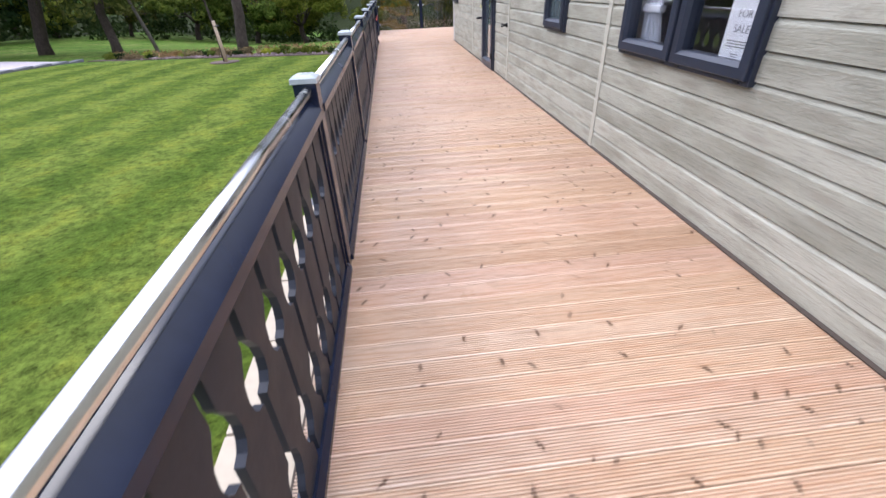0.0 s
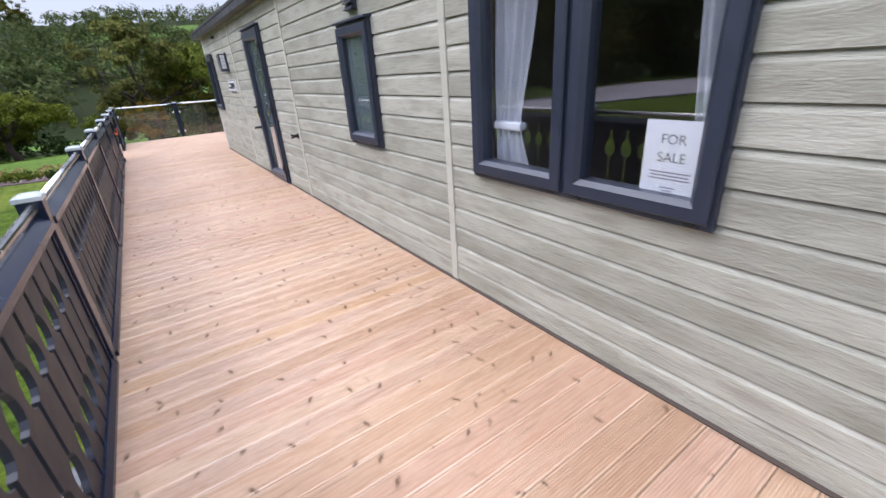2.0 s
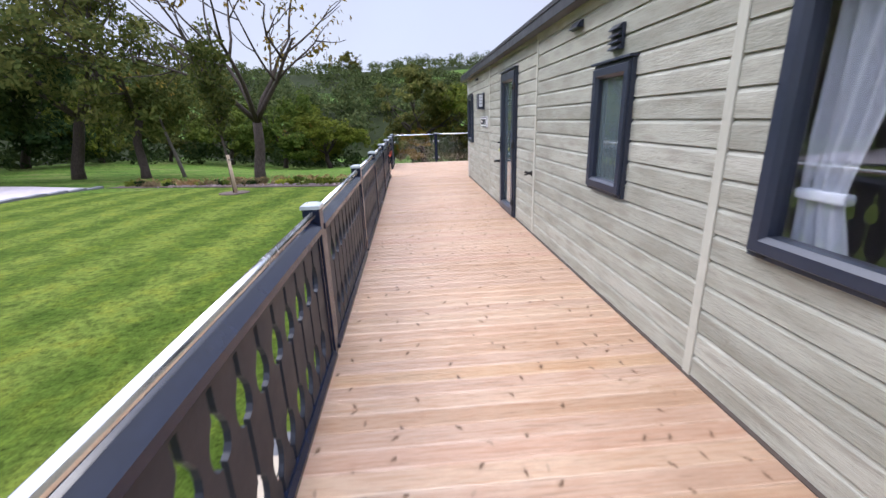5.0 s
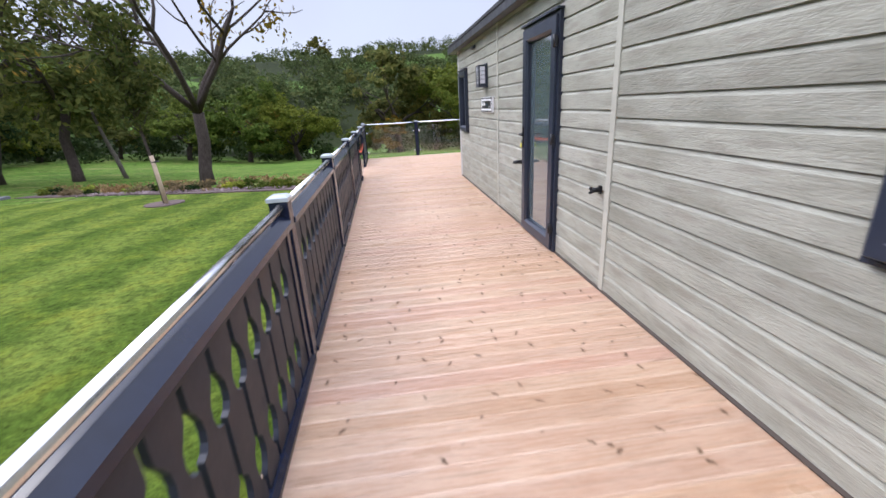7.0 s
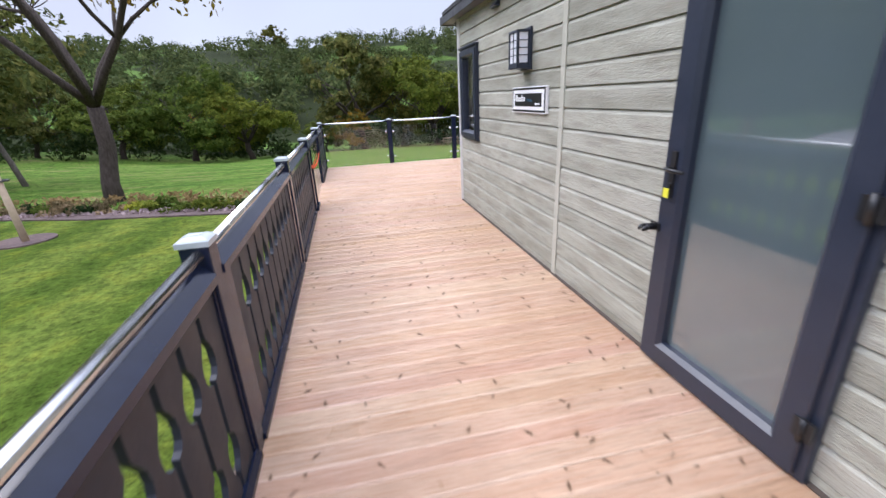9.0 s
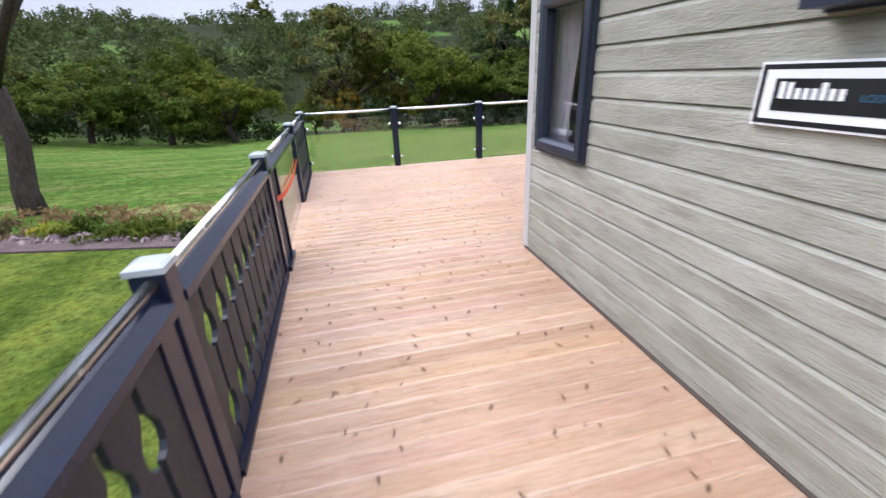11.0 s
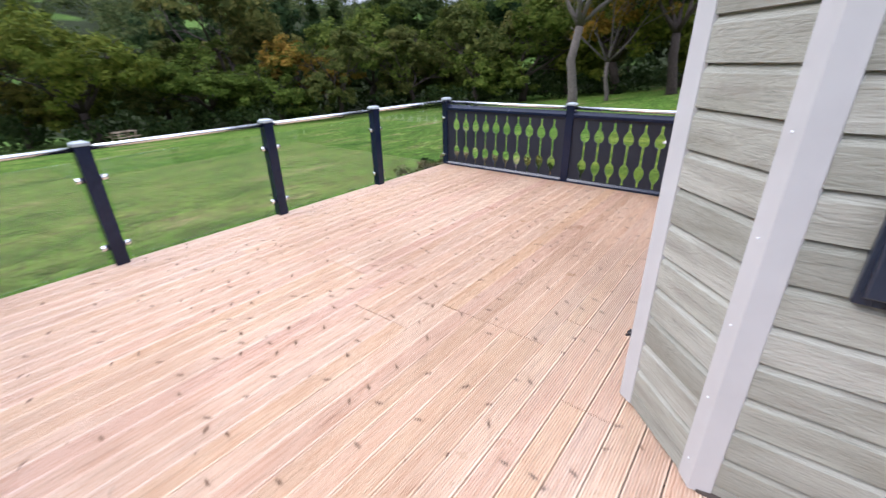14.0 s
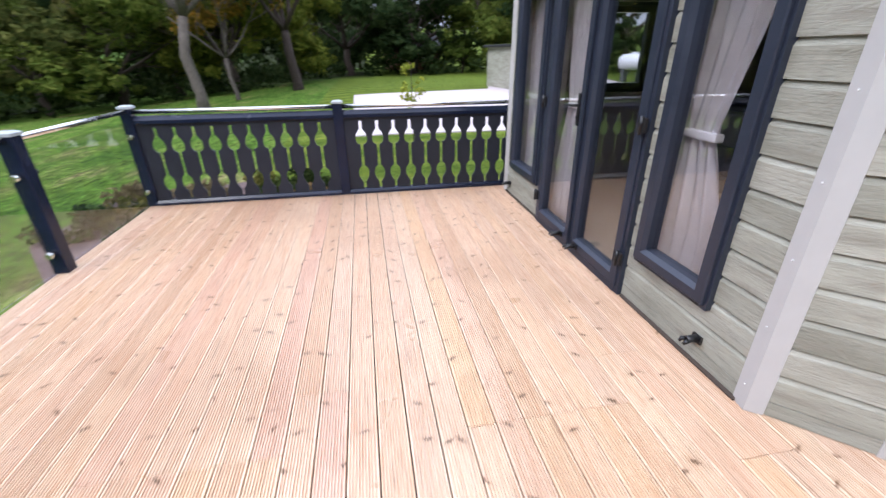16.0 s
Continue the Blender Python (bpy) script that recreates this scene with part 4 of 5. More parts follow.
def slat_mesh(left, right):
    """A fretwork slat; left and right say which edges are shaped."""
    bm = bmesh.new()
    hs = half_slot()
    hw = PITCH / 2
    base, top = 0.045, 0.86
    rows = []
    zs = [(base, 0.014)] + hs[1:] + [(0.7955, 0.0005), (top, 0.0005)]
    for z, h in zs:
        rows.append((-hw + (h if left else 0.0), hw - (h if right else 0.0), z))
    fr = [[bm.verts.new((0.011, a, z)), bm.verts.new((0.011, b, z))] for a, b, z in rows]
    bk = [[bm.verts.new((-0.011, a, z)), bm.verts.new((-0.011, b, z))] for a, b, z in rows]
    for k in range(len(rows) - 1):
        bm.faces.new((fr[k][0], fr[k][1], fr[k + 1][1], fr[k + 1][0]))
        bm.faces.new((bk[k][0], bk[k + 1][0], bk[k + 1][1], bk[k][1]))
        bm.faces.new((fr[k][1], bk[k][1], bk[k + 1][1], fr[k + 1][1]))
        bm.faces.new((fr[k][0], fr[k + 1][0], bk[k + 1][0], bk[k][0]))
    for r in (0, -1):
        bm.faces.new((fr[r][0], bk[r][0], bk[r][1], fr[r][1]))
    return mesh("slat", bm, SLAT)


SLATS = {(l, r): slat_mesh(l, r) for l, r in ((1, 1), (0, 1), (1, 0))}


def rail_bars(e, y0, y1, low=True):
    """Top rail, foot rail and the steel grab tube between two posts; local x towards the deck."""
    bm = bmesh.new()
    extrude_profile(bm, [(-0.045, 0.835), (0.036, 0.835), (0.036, 0.868), (-0.002, 0.905), (-0.040, 0.907), (-0.045, 0.900)], y0, y1, lambda u, v, w: (u, w, v))
    part(e, "top_rail", mesh("top_rail", bm, RAIL))
    if low:
        bm = bmesh.new()
        extrude_profile(bm, [(-0.035, 0.002), (0.040, 0.002), (0.040, 0.026), (0.022, 0.052), (-0.035, 0.052)], y0, y1, lambda u, v, w: (u, w, v))
        part(e, "foot_rail", mesh("foot_rail", bm, RAIL))


def grab_tube(e, y0, y1, z=0.946, x=-0.010):
    bm = bmesh.new()
    tube(bm, [(x, y0, z), (x, y1, z)], [0.021, 0.021], 16)
    part(e, "grab_tube", mesh("grab_tube", bm, STEEL))


def fret_panel(m, length, label):
    e = new("fretwork_railing")
    e.matrix_world = m
    rail_bars(e, 0, length)
    grab_tube(e, 0, length)
    n = 11 if length > 1.85 else 10
    k = (n - 2) * PITCH
    first = (length - k) / 2
    for i in range(n):
        key = (0, 1) if i == 0 else (1, 0) if i == n - 1 else (1, 1)
        ob = part(e, "slat", SLATS[key], Matrix.Translation((0, first + (i - 0.5) * PITCH, 0)))
    # plain end stiles
    w = first - PITCH
    if w > 0.01:
        bm = bmesh.new()
        cuboid(bm, (-0.02, 0, 0.045), (0.02, w, 0.86))
        me = mesh("stile", bm, RAIL, bevel=0.003)
        part(e, "stile", me)
        part(e, "stile", me, Matrix.Translation((0, length - w, 0)))
    return tagged(e, label, "railing", "fretwork railings")


POSTS_Y = [-1.65, 0.49, 2.62, 4.745, 6.95, 9.03, 11.31, 13.33]
for y in POSTS_Y:
    post(PX, y, "square anthracite railing post with pale pyramid cap")
for a, b in zip(POSTS_Y, POSTS_Y[1:]):
    fret_panel(Matrix.Translation((PX + 0.02, a + 0.05, 0)), b - a - 0.10, "anthracite fretwork railing panel with steel grab tube")

GY = 17.44
GX = [PX, 1.23, 2.755, 4.25, 5.78]
SY = 15.60


def glass_panel(m, length, label, dark_top=False, tube_ext=0.0):
    """A clear balustrade pane in local y, with a steel tube above."""
    e = new("glass_balustrade")
    e.matrix_world = m
    bm = bmesh.new()
    cuboid(bm, (-0.005, 0.03, 0.035), (0.005, length - 0.03, 0.835 if dark_top else 0.86))
    g = part(e, "pane", mesh("pane", bm, GLASS, bevel=0.001))
    g.visible_shadow = False
    if dark_top:
        rail_bars(e, 0, length, False)
    grab_tube(e, 0, length, 0.946 if dark_top else 0.955, -0.012 if dark_top else 0)
    return tagged(e, label, "balustrade", "glass balustrades")


# filler frame, then a glass bay and a fretwork bay on the lawn side
e = new("gate_filler")
e.matrix_world = Matrix.Translation((PX + 0.02, 13.37, 0))
bars(e, "stile", [((-0.03, 0.33, 0.01), (0.03, 0.38, 0.835)), ((-0.02, 0.0, 0.01), (0.02, 0.05, 0.835))], RAIL)
bars(e, "board", [((-0.012, 0.05, 0.05), (0.012, 0.33, 0.835))], SLAT)
bars(e, "foot_rail", [((-0.035, 0.0, 0.002), (0.055, 0.38, 0.05))], RAIL)
tagged(e, "narrow solid anthracite filler panel beside the post", "railing")
post(PX, SY, "square anthracite railing post with pale pyramid cap", [(0, -1)])
gp = glass_panel(Matrix.Translation((PX + 0.02, 13.37, 0)), SY - 13.42, "clear glass balustrade panel under anthracite rail", True)
gp.children[0].matrix_basis = Matrix.Translation((0, 0.38, 0)) @ Matrix.Diagonal((1, (SY - 13.42 - 0.40) / (SY - 13.42), 1, 1))
fret_panel(Matrix.Translation((PX + 0.02, SY + 0.05, 0)), GY - SY - 0.10, "anthracite fretwork railing panel with steel grab tube")
for k, x in enumerate(GX):
    cl = [(1, 0), (-1, 0)] if 0 < k < 4 else [(1, 0)] if k == 0 else [(-1, 0)]
    post(x, GY, "square anthracite railing post with glass clamps", cl)
for a, b in zip(GX, GX[1:]):
    glass_panel(Matrix.Translation((b - 0.05, GY, 0)) @ Matrix.Rotation(radians(90), 4, "Z"), b - a - 0.10, "clear frameless glass balustrade panel with steel tube")
RX = GX[-1]
post(RX, 15.44, "square anthracite railing post with pale pyramid cap")
turn = Matrix.Rotation(radians(180), 4, "Z")
fret_panel(Matrix.Translation((RX - 0.02, GY - 0.05, 0)) @ turn, GY - 15.44 - 0.10, "anthracite fretwork railing panel with steel grab tube")
fret_panel(Matrix.Translation((RX - 0.02, 15.39, 0)) @ turn, 15.39 - 13.47, "anthracite fretwork railing panel with steel grab tube")

# orange warning tape across the glass
bm = bmesh.new()
path = [(PX + 0.045, 13.50, 0.60), (PX + 0.055, 13.72, 0.57), (PX + 0.056, 13.80, 0.555)]
path += [(PX + 0.05 - 0.01 * k / 12, 13.80 + 1.68 * k / 12, 0.555 - 0.05 * math.sin(math.pi * k / 12) + 0.02 * k / 12) for k in range(1, 13)]
top = [bm.verts.new((x, y, z + 0.022)) for x, y, z in path]
bot = [bm.verts.new((x + 0.004, y, z - 0.022)) for x, y, z in path]
for k in range(len(path) - 1):
    bm.faces.new((top[k], top[k + 1], bot[k + 1], bot[k]))
bmesh.ops.solidify(bm, geom=bm.faces[:], thickness=0.001)
tagged(new("warning_tape", mesh("warning_tape", bm, TAPE)), "orange warning tape tied across the glass bay", "tape")


# ---- trees and plants ----
def add_leaves(verts, faces, centre, radius, count, size, rng, flat=0.75, heart=None):
    for _ in range(count):
        while True:
            p = Vector((rng.uniform(-1, 1), rng.uniform(-1, 1), rng.uniform(-1, 1)))
            if p.length < 1:
                break
        p = Vector(centre) + Vector((p.x * radius, p.y * radius, p.z * radius * flat))
        a = Vector((rng.gauss(0, 1), rng.gauss(0, 1), rng.gauss(0, 0.7))).normalized()
        if heart is not None:
            a = ((p - heart).normalized() * 1.1 + a * 0.75).normalized()
        b = a.orthogonal().normalized()
        b.rotate(Matrix.Rotation(rng.uniform(0, 6.28), 3, a))
        c = a.cross(b)
        s = size * rng.uniform(0.6, 1.3)
        k = len(verts)
        verts += [p - b * s, p + c * s * 0.45 + a * s * 0.12, p + b * s, p - c * s * 0.45 + a * s * 0.12]
        faces.append((k, k + 1, k + 2, k + 3))


def leaf_mesh(name, verts, faces, mat):
    me = bpy.data.meshes.new(name)
    me.from_pydata([tuple(v) for v in verts], [], faces)
    me.materials.append(mat)
    return me


def broad_tree(seed, h, r, trunk_r, leaf_mat, bark, clusters, per, size, low=0.25, cover=1.0, wood_only=1.0, label="", cat="tree", lean=0.05):
    rng = random.Random(seed)
    e = new("broadleaf_tree")
    bm = bmesh.new()
    tips = []

    def limb(p, d, length, rad, depth):
        pts, radii = [p], [rad]
        n = 4
        for k in range(1, n + 1):
            d = (d + Vector((rng.gauss(0, 0.16), rng.gauss(0, 0.16), rng.gauss(0.05, 0.10)))).normalized()
            p = p + d * length / n
            pts.append(p)
            radii.append(rad * (1 - 0.55 * k / n))
        tube(bm, pts, radii, 7 if depth < 2 else 5)
        tips.append((p, depth))
        if depth >= 3:
            return
        for k in range(rng.choice((2, 3, 3))):
            q = pts[rng.choice((2, 3, 4))]
            nd = (d + Vector((rng.gauss(0, 0.75), rng.gauss(0, 0.75), rng.gauss(0.1, 0.45)))).normalized()
            limb(q, nd, length * rng.uniform(0.55, 0.78), rad * 0.5, depth + 1)

    fork = h * rng.uniform(0.22, 0.3)
    top = Vector((lean * h, 0, fork))
    tube(bm, [(0, 0, -0.4), (lean * h * 0.1, 0, 0.05 * h), (lean * h * 0.5, 0.02 * h, fork * 0.6), top], [trunk_r * 1.5, trunk_r * 1.1, trunk_r, trunk_r * 0.9], 10)
    for k in range(5):
        a = 6.28 * k / 5 + rng.uniform(-0.4, 0.4)
        limb(top, Vector((math.cos(a) * 0.75, math.sin(a) * 0.75, rng.uniform(0.5, 1.3))).normalized(), h * 0.34, trunk_r * 0.55, 1)
    part(e, "trunk", mesh("trunk", bm, bark))
    verts, faces = [], []
    if clusters:
        cz = h * (0.5 + low / 2)
        half = h * (1 - low) / 2
        lobes = []
        for k in range(19):
            u, a = -0.85 + 1.8 * ((k * 0.618) % 1.0), 2.4 * k + rng.uniform(-0.5, 0.5)
            s = math.sqrt(max(0, 1 - u * u))
            q = rng.uniform(0.50, 0.82)
            lobes.append((Vector((lean * h + s * math.cos(a) * r * q, s * math.sin(a) * r * q, cz + u * half * 0.80)), r * rng.uniform(0.24, 0.42)))
        for k in range(clusters):
            if k % 7 == 0 and tips:
                c, sr = Vector(rng.choice(tips)[0]), r * 0.12
                lc = Vector((lean * h, 0, cz))
            else:
                lc, lr = lobes[k % len(lobes)]
                u, a = rng.uniform(-0.45, 1.0), rng.uniform(0, 6.28)
                s = math.sqrt(max(0, 1 - u * u))
                c = lc + Vector((s * math.cos(a), s * math.sin(a), u * 0.8)) * lr * rng.uniform(0.75, 1.05)
                sr = r * rng.uniform(0.08, 0.15)
            add_leaves(verts, faces, c, sr, per, size, rng, 0.75, lc - Vector((0, 0, r * 0.1)))
        part(e, "foliage", leaf_mesh("foliage", verts, faces, leaf_mat))
    return tagged(e, label, cat)


def conifer(seed, h, r, label):
    rng = random.Random(seed)
    e = new("conifer_tree")
    bm = bmesh.new()
    tube(bm, [(0, 0, -0.4), (0, 0, h * 0.5), (0, 0, h)], [h * 0.018, h * 0.012, 0.02], 7)
    part(e, "trunk", mesh("trunk", bm, BARK))
    verts, faces = [], []
    for k in range(150):
        u = rng.uniform(0.12, 1) ** 0.8
        a = rng.uniform(0, 6.28)
        rr = r * (1.05 - u) * rng.uniform(0.35, 1)
        add_leaves(verts, faces, (rr * math.cos(a), rr * math.sin(a), h * u - rr * 0.15), 0.55, 26, 0.24, rng, 0.5)
    part(e, "foliage", leaf_mesh("foliage", verts, faces, LEAF_D))
    return tagged(e, label, "tree", "background conifers")


def stand(x, y, turn=0.0, s=1.0, dz=-0.05):
    return Matrix.Translation((x, y, ground_z(x, y) + dz)) @ Matrix.Rotation(turn, 4, "Z") @ Matrix.Diagonal((s, s, s, 1))


def plant(proto, x, y, turn, s):
    ob = copy_thing(proto, Matrix.Translation((x, y, ground_z(x, y) - 0.05)) @ Matrix.Rotation(turn, 4, "Z"))
    ob.scale = (s, s, s * (0.94 + 0.12 * math.sin(x * 3.1)))
    return ob


def polar(az, d, ox=0.3, oy=10.0):
    return ox + d * math.sin(radians(az)), oy + d * math.cos(radians(az))


KINDS = {
    "g": broad_tree(3, 9.5, 5.6, 0.30, LEAF_G, BARK, 200, 46, 0.22, 0.06, label="leafy green field-edge oak in full crown"),
    "o": broad_tree(8, 11.0, 4.6, 0.28, LEAF_O, BARK, 170, 42, 0.24, 0.10, label="olive-green broadleaf tree turning at the field edge"),
    "a": broad_tree(15, 8.0, 4.2, 0.22, LEAF_A, BARK, 150, 42, 0.22, 0.04, label="autumn-gold broadleaf tree at the field edge"),
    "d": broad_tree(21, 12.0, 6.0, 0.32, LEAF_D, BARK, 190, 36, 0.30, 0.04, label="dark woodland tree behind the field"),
    "c": conifer(5, 17, 3.2, "tall dark conifer in the wood"),
}
used = set()
# azimuth, distance, kind, scale
ROWS = [(-19, 41, "g", 0.77), (-12.5, 41, "g", 0.83), (-16, 50, "a", 0.77), (-26, 43, "g", 0.75), (-33, 44, "o", 0.58), (-40, 44, "g", 0.75), (-47, 42, "d", 0.85), (-54, 40, "g", 0.95), (-62, 40, "o", 1.00), (-71, 42, "d", 1.00),
        (0.5, 45, "a", 0.53), (-3.0, 46, "g", 0.42), (2.2, 47, "o", 1.14), (7.4, 49, "o", 0.78), (12.4, 45, "g", 1.09), (18.6, 49, "o", 0.84), (22.5, 46, "g", 0.91), (26, 52, "o", 1.31), (29.5, 44, "g", 0.76), (33.5, 46, "a", 1.10), (36.2, 41, "o", 0.64), (40.5, 48, "g", 1.11), (45.5, 44, "o", 0.77), (48.5, 50, "g", 1.17),
        (53, 43, "o", 0.80), (58.5, 42, "g", 1.01), (64, 46, "o", 1.22), (69, 41, "g", 1.11), (76, 44, "g", 0.80), (83, 50, "d", 1.06), (91, 52, "d", 1.06), (97, 52, "g", 0.48), (95, 54, "o", 0.32), (101, 52, "g", 1.06), (107, 50, "d", 1.06), (116, 48, "d", 1.06)]
# second row in the darkest leaf colour, for the shade between the front crowns
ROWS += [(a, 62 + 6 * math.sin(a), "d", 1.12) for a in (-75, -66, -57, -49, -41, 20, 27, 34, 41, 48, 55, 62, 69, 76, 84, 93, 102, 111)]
ROWS += [(a, 74, "c", 1.0 + 0.12 * math.sin(a * 7)) for a in (22, 25, 27.5, 30, 32.5, 35.5, 38, 44, 50, 57, 64, 72, 79, 82, 86, 90, 94.5, 99)]
ROWS += [(a, 44, "d", 0.9) for a in (-85, -97, -109, -122, -135, 130, 146, 165, 185)]
for k, (a, d, kind, s) in enumerate(ROWS):
    x, y = polar(a, d)
    proto = KINDS[kind]
    if kind not in used:
        used.add(kind)
        proto.matrix_world = Matrix.Translation((x, y, ground_z(x, y) - 0.05))
        proto.scale = (s, s, s)
    else:
        plant(proto, x, y, k * 2.399, s)

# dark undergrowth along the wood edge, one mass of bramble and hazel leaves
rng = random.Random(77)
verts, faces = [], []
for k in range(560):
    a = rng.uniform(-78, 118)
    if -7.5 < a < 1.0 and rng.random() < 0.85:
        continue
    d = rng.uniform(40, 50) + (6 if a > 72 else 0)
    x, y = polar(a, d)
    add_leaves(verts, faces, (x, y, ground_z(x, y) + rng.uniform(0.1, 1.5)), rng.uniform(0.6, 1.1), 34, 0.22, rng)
# taller ring added further back to darken the bright gaps between trunks
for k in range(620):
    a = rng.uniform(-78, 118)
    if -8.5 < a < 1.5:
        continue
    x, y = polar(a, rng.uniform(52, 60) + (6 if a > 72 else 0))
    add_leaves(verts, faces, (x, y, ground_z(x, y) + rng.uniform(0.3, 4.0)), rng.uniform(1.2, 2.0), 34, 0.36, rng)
tagged(new("undergrowth", leaf_mesh("undergrowth", verts, faces, LEAF_D)), "tangled undergrowth along the wood edge, coloured dark like shaded gaps", "undergrowth", kind="stuff")

# hillside woods and hedges far off
verts, faces = [], []
for k in range(1700):
    a = rng.uniform(-60, 75)
    d = rng.uniform(95, 330)
    open_field = math.sin(a * 0.55 + 0.8) * math.sin(d * 0.045 + 0.4) > 0.34
    if open_field and rng.random() < 0.93:
        continue
    x, y = polar(a, d)
    z = ground_z(x, y)
    hgt = rng.uniform(4, 9)
    for q in range(5):
        add_leaves(verts, faces, (x + rng.gauss(0, 2), y + rng.gauss(0, 2), z + hgt * rng.uniform(0.25, 0.85)), rng.uniform(1.6, 2.8), 22, 0.70, rng, 0.8, Vector((x, y, z + hgt * 0.2)))
tagged(new("hillside_woods", leaf_mesh("hillside_woods", verts, faces, LEAF_H)), "distant wooded hillside with hedges between fields", "woods", kind="stuff")
hx, hy = polar(-7.2, 235)
plant(KINDS["o"], hx, hy, 1.0, 1.35)

# the old tree beyond the flower bed: heavy bare limbs, thin autumn leaf
old = broad_tree(31, 10.5, 4.6, 0.185, LEAF_A, BARK, 60, 18, 0.10, 0.35, label="old leaning tree with heavy limbs and thin autumn leaf", lean=0.02)
old.matrix_world = stand(-5.65, 19.35, 0.0)
old2 = broad_tree(44, 12.5, 6.2, 0.26, LEAF_O, BARK, 230, 42, 0.16, 0.06, label="spreading olive-leaved tree by the driveway", lean=0.06)
old2.matrix_world = stand(-17.7, 26.5, 0.4)
old3 = broad_tree(52, 11.0, 5.0, 0.20, LEAF_O, BARK, 170, 36, 0.15, 0.10, label="olive-leaved tree beyond the driveway", lean=0.08)
old3.matrix_world = stand(-14.2, 26.5, 1.7)
old4 = broad_tree(61, 14.0, 6.5, 0.28, LEAF_D, BARK, 230, 40, 0.22, 0.05, label="large dark-leaved tree beyond the driveway", lean=0.03)
old4.matrix_world = stand(-23.5, 24.5, 0.9)
pale = broad_tree(70, 15.0, 5.2, 0.25, LEAF_O, BARK_P, 130, 36, 0.20, 0.36, label="tall pale-trunked tree with olive leaf beyond terrace", lean=0.02)
pale.matrix_world = stand(26.5, 23.6, 0.3)
pale2 = broad_tree(73, 10.0, 3.6, 0.12, LEAF_A, BARK_P, 90, 36, 0.18, 0.30, label="slender pale-trunked tree with gold leaf", lean=0.03)
pale2.matrix_world = stand(30.5, 22.8, 1.3)
pale3 = broad_tree(78, 13.0, 4.5, 0.30, LEAF_D, BARK, 120, 36, 0.20, 0.35, label="stout dark-trunked tree at the edge of the road", lean=0.03)
pale3.matrix_world = stand(33.5, 19.5, 1.3)
birch = new("leaning_birch")
bm = bmesh.new()
tube(bm, [(0, 0, -0.3), (-0.25, 0, 1.0), (-0.6, 0.1, 2.2), (-0.8, 0.1, 3.4)], [0.11, 0.10, 0.08, 0.05], 8)
part(birch, "trunk", mesh("trunk", bm, BARK_P))
birch.matrix_world = stand(-12.6, 27.5)
tagged(birch, "slim pale birch stem leaning by the hedge", "tree")

# young staked tree on the lawn
young = new("young_tree")
young.matrix_world = stand(-5.0, 15.15, 0, 1, 0)
rng = random.Random(9)
bm = bmesh.new()
tube(bm, [(0, 0, -0.2), (-0.03, 0, 0.9), (-0.12, 0.02, 1.9), (-0.16, 0, 2.9), (-0.2, 0.02, 4.2)], [0.045, 0.038, 0.030, 0.020, 0.007], 8)
verts, faces = [], []
for k in range(52):
    z = rng.uniform(1.6, 3.9)
    a = rng.uniform(0, 6.28)
    ln = rng.uniform(0.4, 1.0) * (1.3 - abs(z - 2.6) / 2.2)
    b0 = Vector((-0.13, 0, z))
    b1 = b0 + Vector((math.cos(a) * ln * 0.55, math.sin(a) * ln * 0.55, ln * 0.75))
    tube(bm, [b0, (b0 + b1) / 2 + Vector((0, 0, -0.04)), b1], [0.012, 0.009, 0.004], 5)
    for q in range(5):
        add_leaves(verts, faces, b0.lerp(b1, rng.uniform(0.3, 1.05)), 0.18, 11, 0.07, rng)
part(young, "trunk", mesh("trunk", bm, BARK))
part(young, "foliage", leaf_mesh("foliage", verts, faces, LEAF_O))
tagged(young, "young thin-leaved tree on the lawn", "tree")
bm = bmesh.new()
tube(bm, [(0, 0, -0.2), (-0.06, 0, 1.12)], [0.05, 0.045], 10)
ob = new("tree_stake", mesh("tree_stake", bm, STAKE))
ob.matrix_world = stand(-4.92, 15.06, 0, 1, 0)
tagged(ob, "round timber stake beside the young tree", "stake")
bm = bmesh.new()
tube(bm, [(0.075 * math.cos(k * 0.5) - 0.04, 0.09 * math.sin(k * 0.5) + 0.05, 0.98) for k in range(14)], [0.014] * 14, 6)
part(ob, "strap", mesh("strap", bm, BLACK))
ring = [(-5.0 + 0.42 * math.cos(k * 0.35), 15.12 + 0.42 * math.sin(k * 0.35)) for k in range(18)]
tagged(draped("tree_bed", ring, 0.02, MULCH, 0.4), "round bare soil bed at the young tree", "soil bed", kind="structure")

# flower bed
tagged(draped("flower_bed", [(-11.5, 19.4), (-8, 18.0), (-4.9, 16.55), (-2.1, 15.75), (-0.6, 15.4), (-0.6, 16.3), (-2.2, 16.75), (-5, 17.5), (-8, 18.9), (-11.3, 20.3)], 0.025, MULCH, 0.5), "bark-mulched flower bed edging the lawn", "flower bed", kind="structure")


def clump(name, x, y, r, h, mat, count, size, seed, label, cat="plant"):
    rng = random.Random(seed)
    verts, faces = [], []
    for k in range(9):
        add_leaves(verts, faces, (rng.gauss(0, r * 0.4), rng.gauss(0, r * 0.4), h * rng.uniform(0.15, 0.7)), r * 0.5, count // 9, size, rng, 0.6)
    for v in verts:
        v.z = max(v.z, 0.01)
    ob = new(name, leaf_mesh(name, verts, faces, mat))
    ob.matrix_world = stand(x, y, 0, 1, 0.0)
    return tagged(ob, label, cat, "flower bed plants")


DRY = leaf_material("dry_grass_foliage", [(0, (0.14, 0.10, 0.05)), (1, (0.30, 0.21, 0.12))])
bed = random.Random(5)
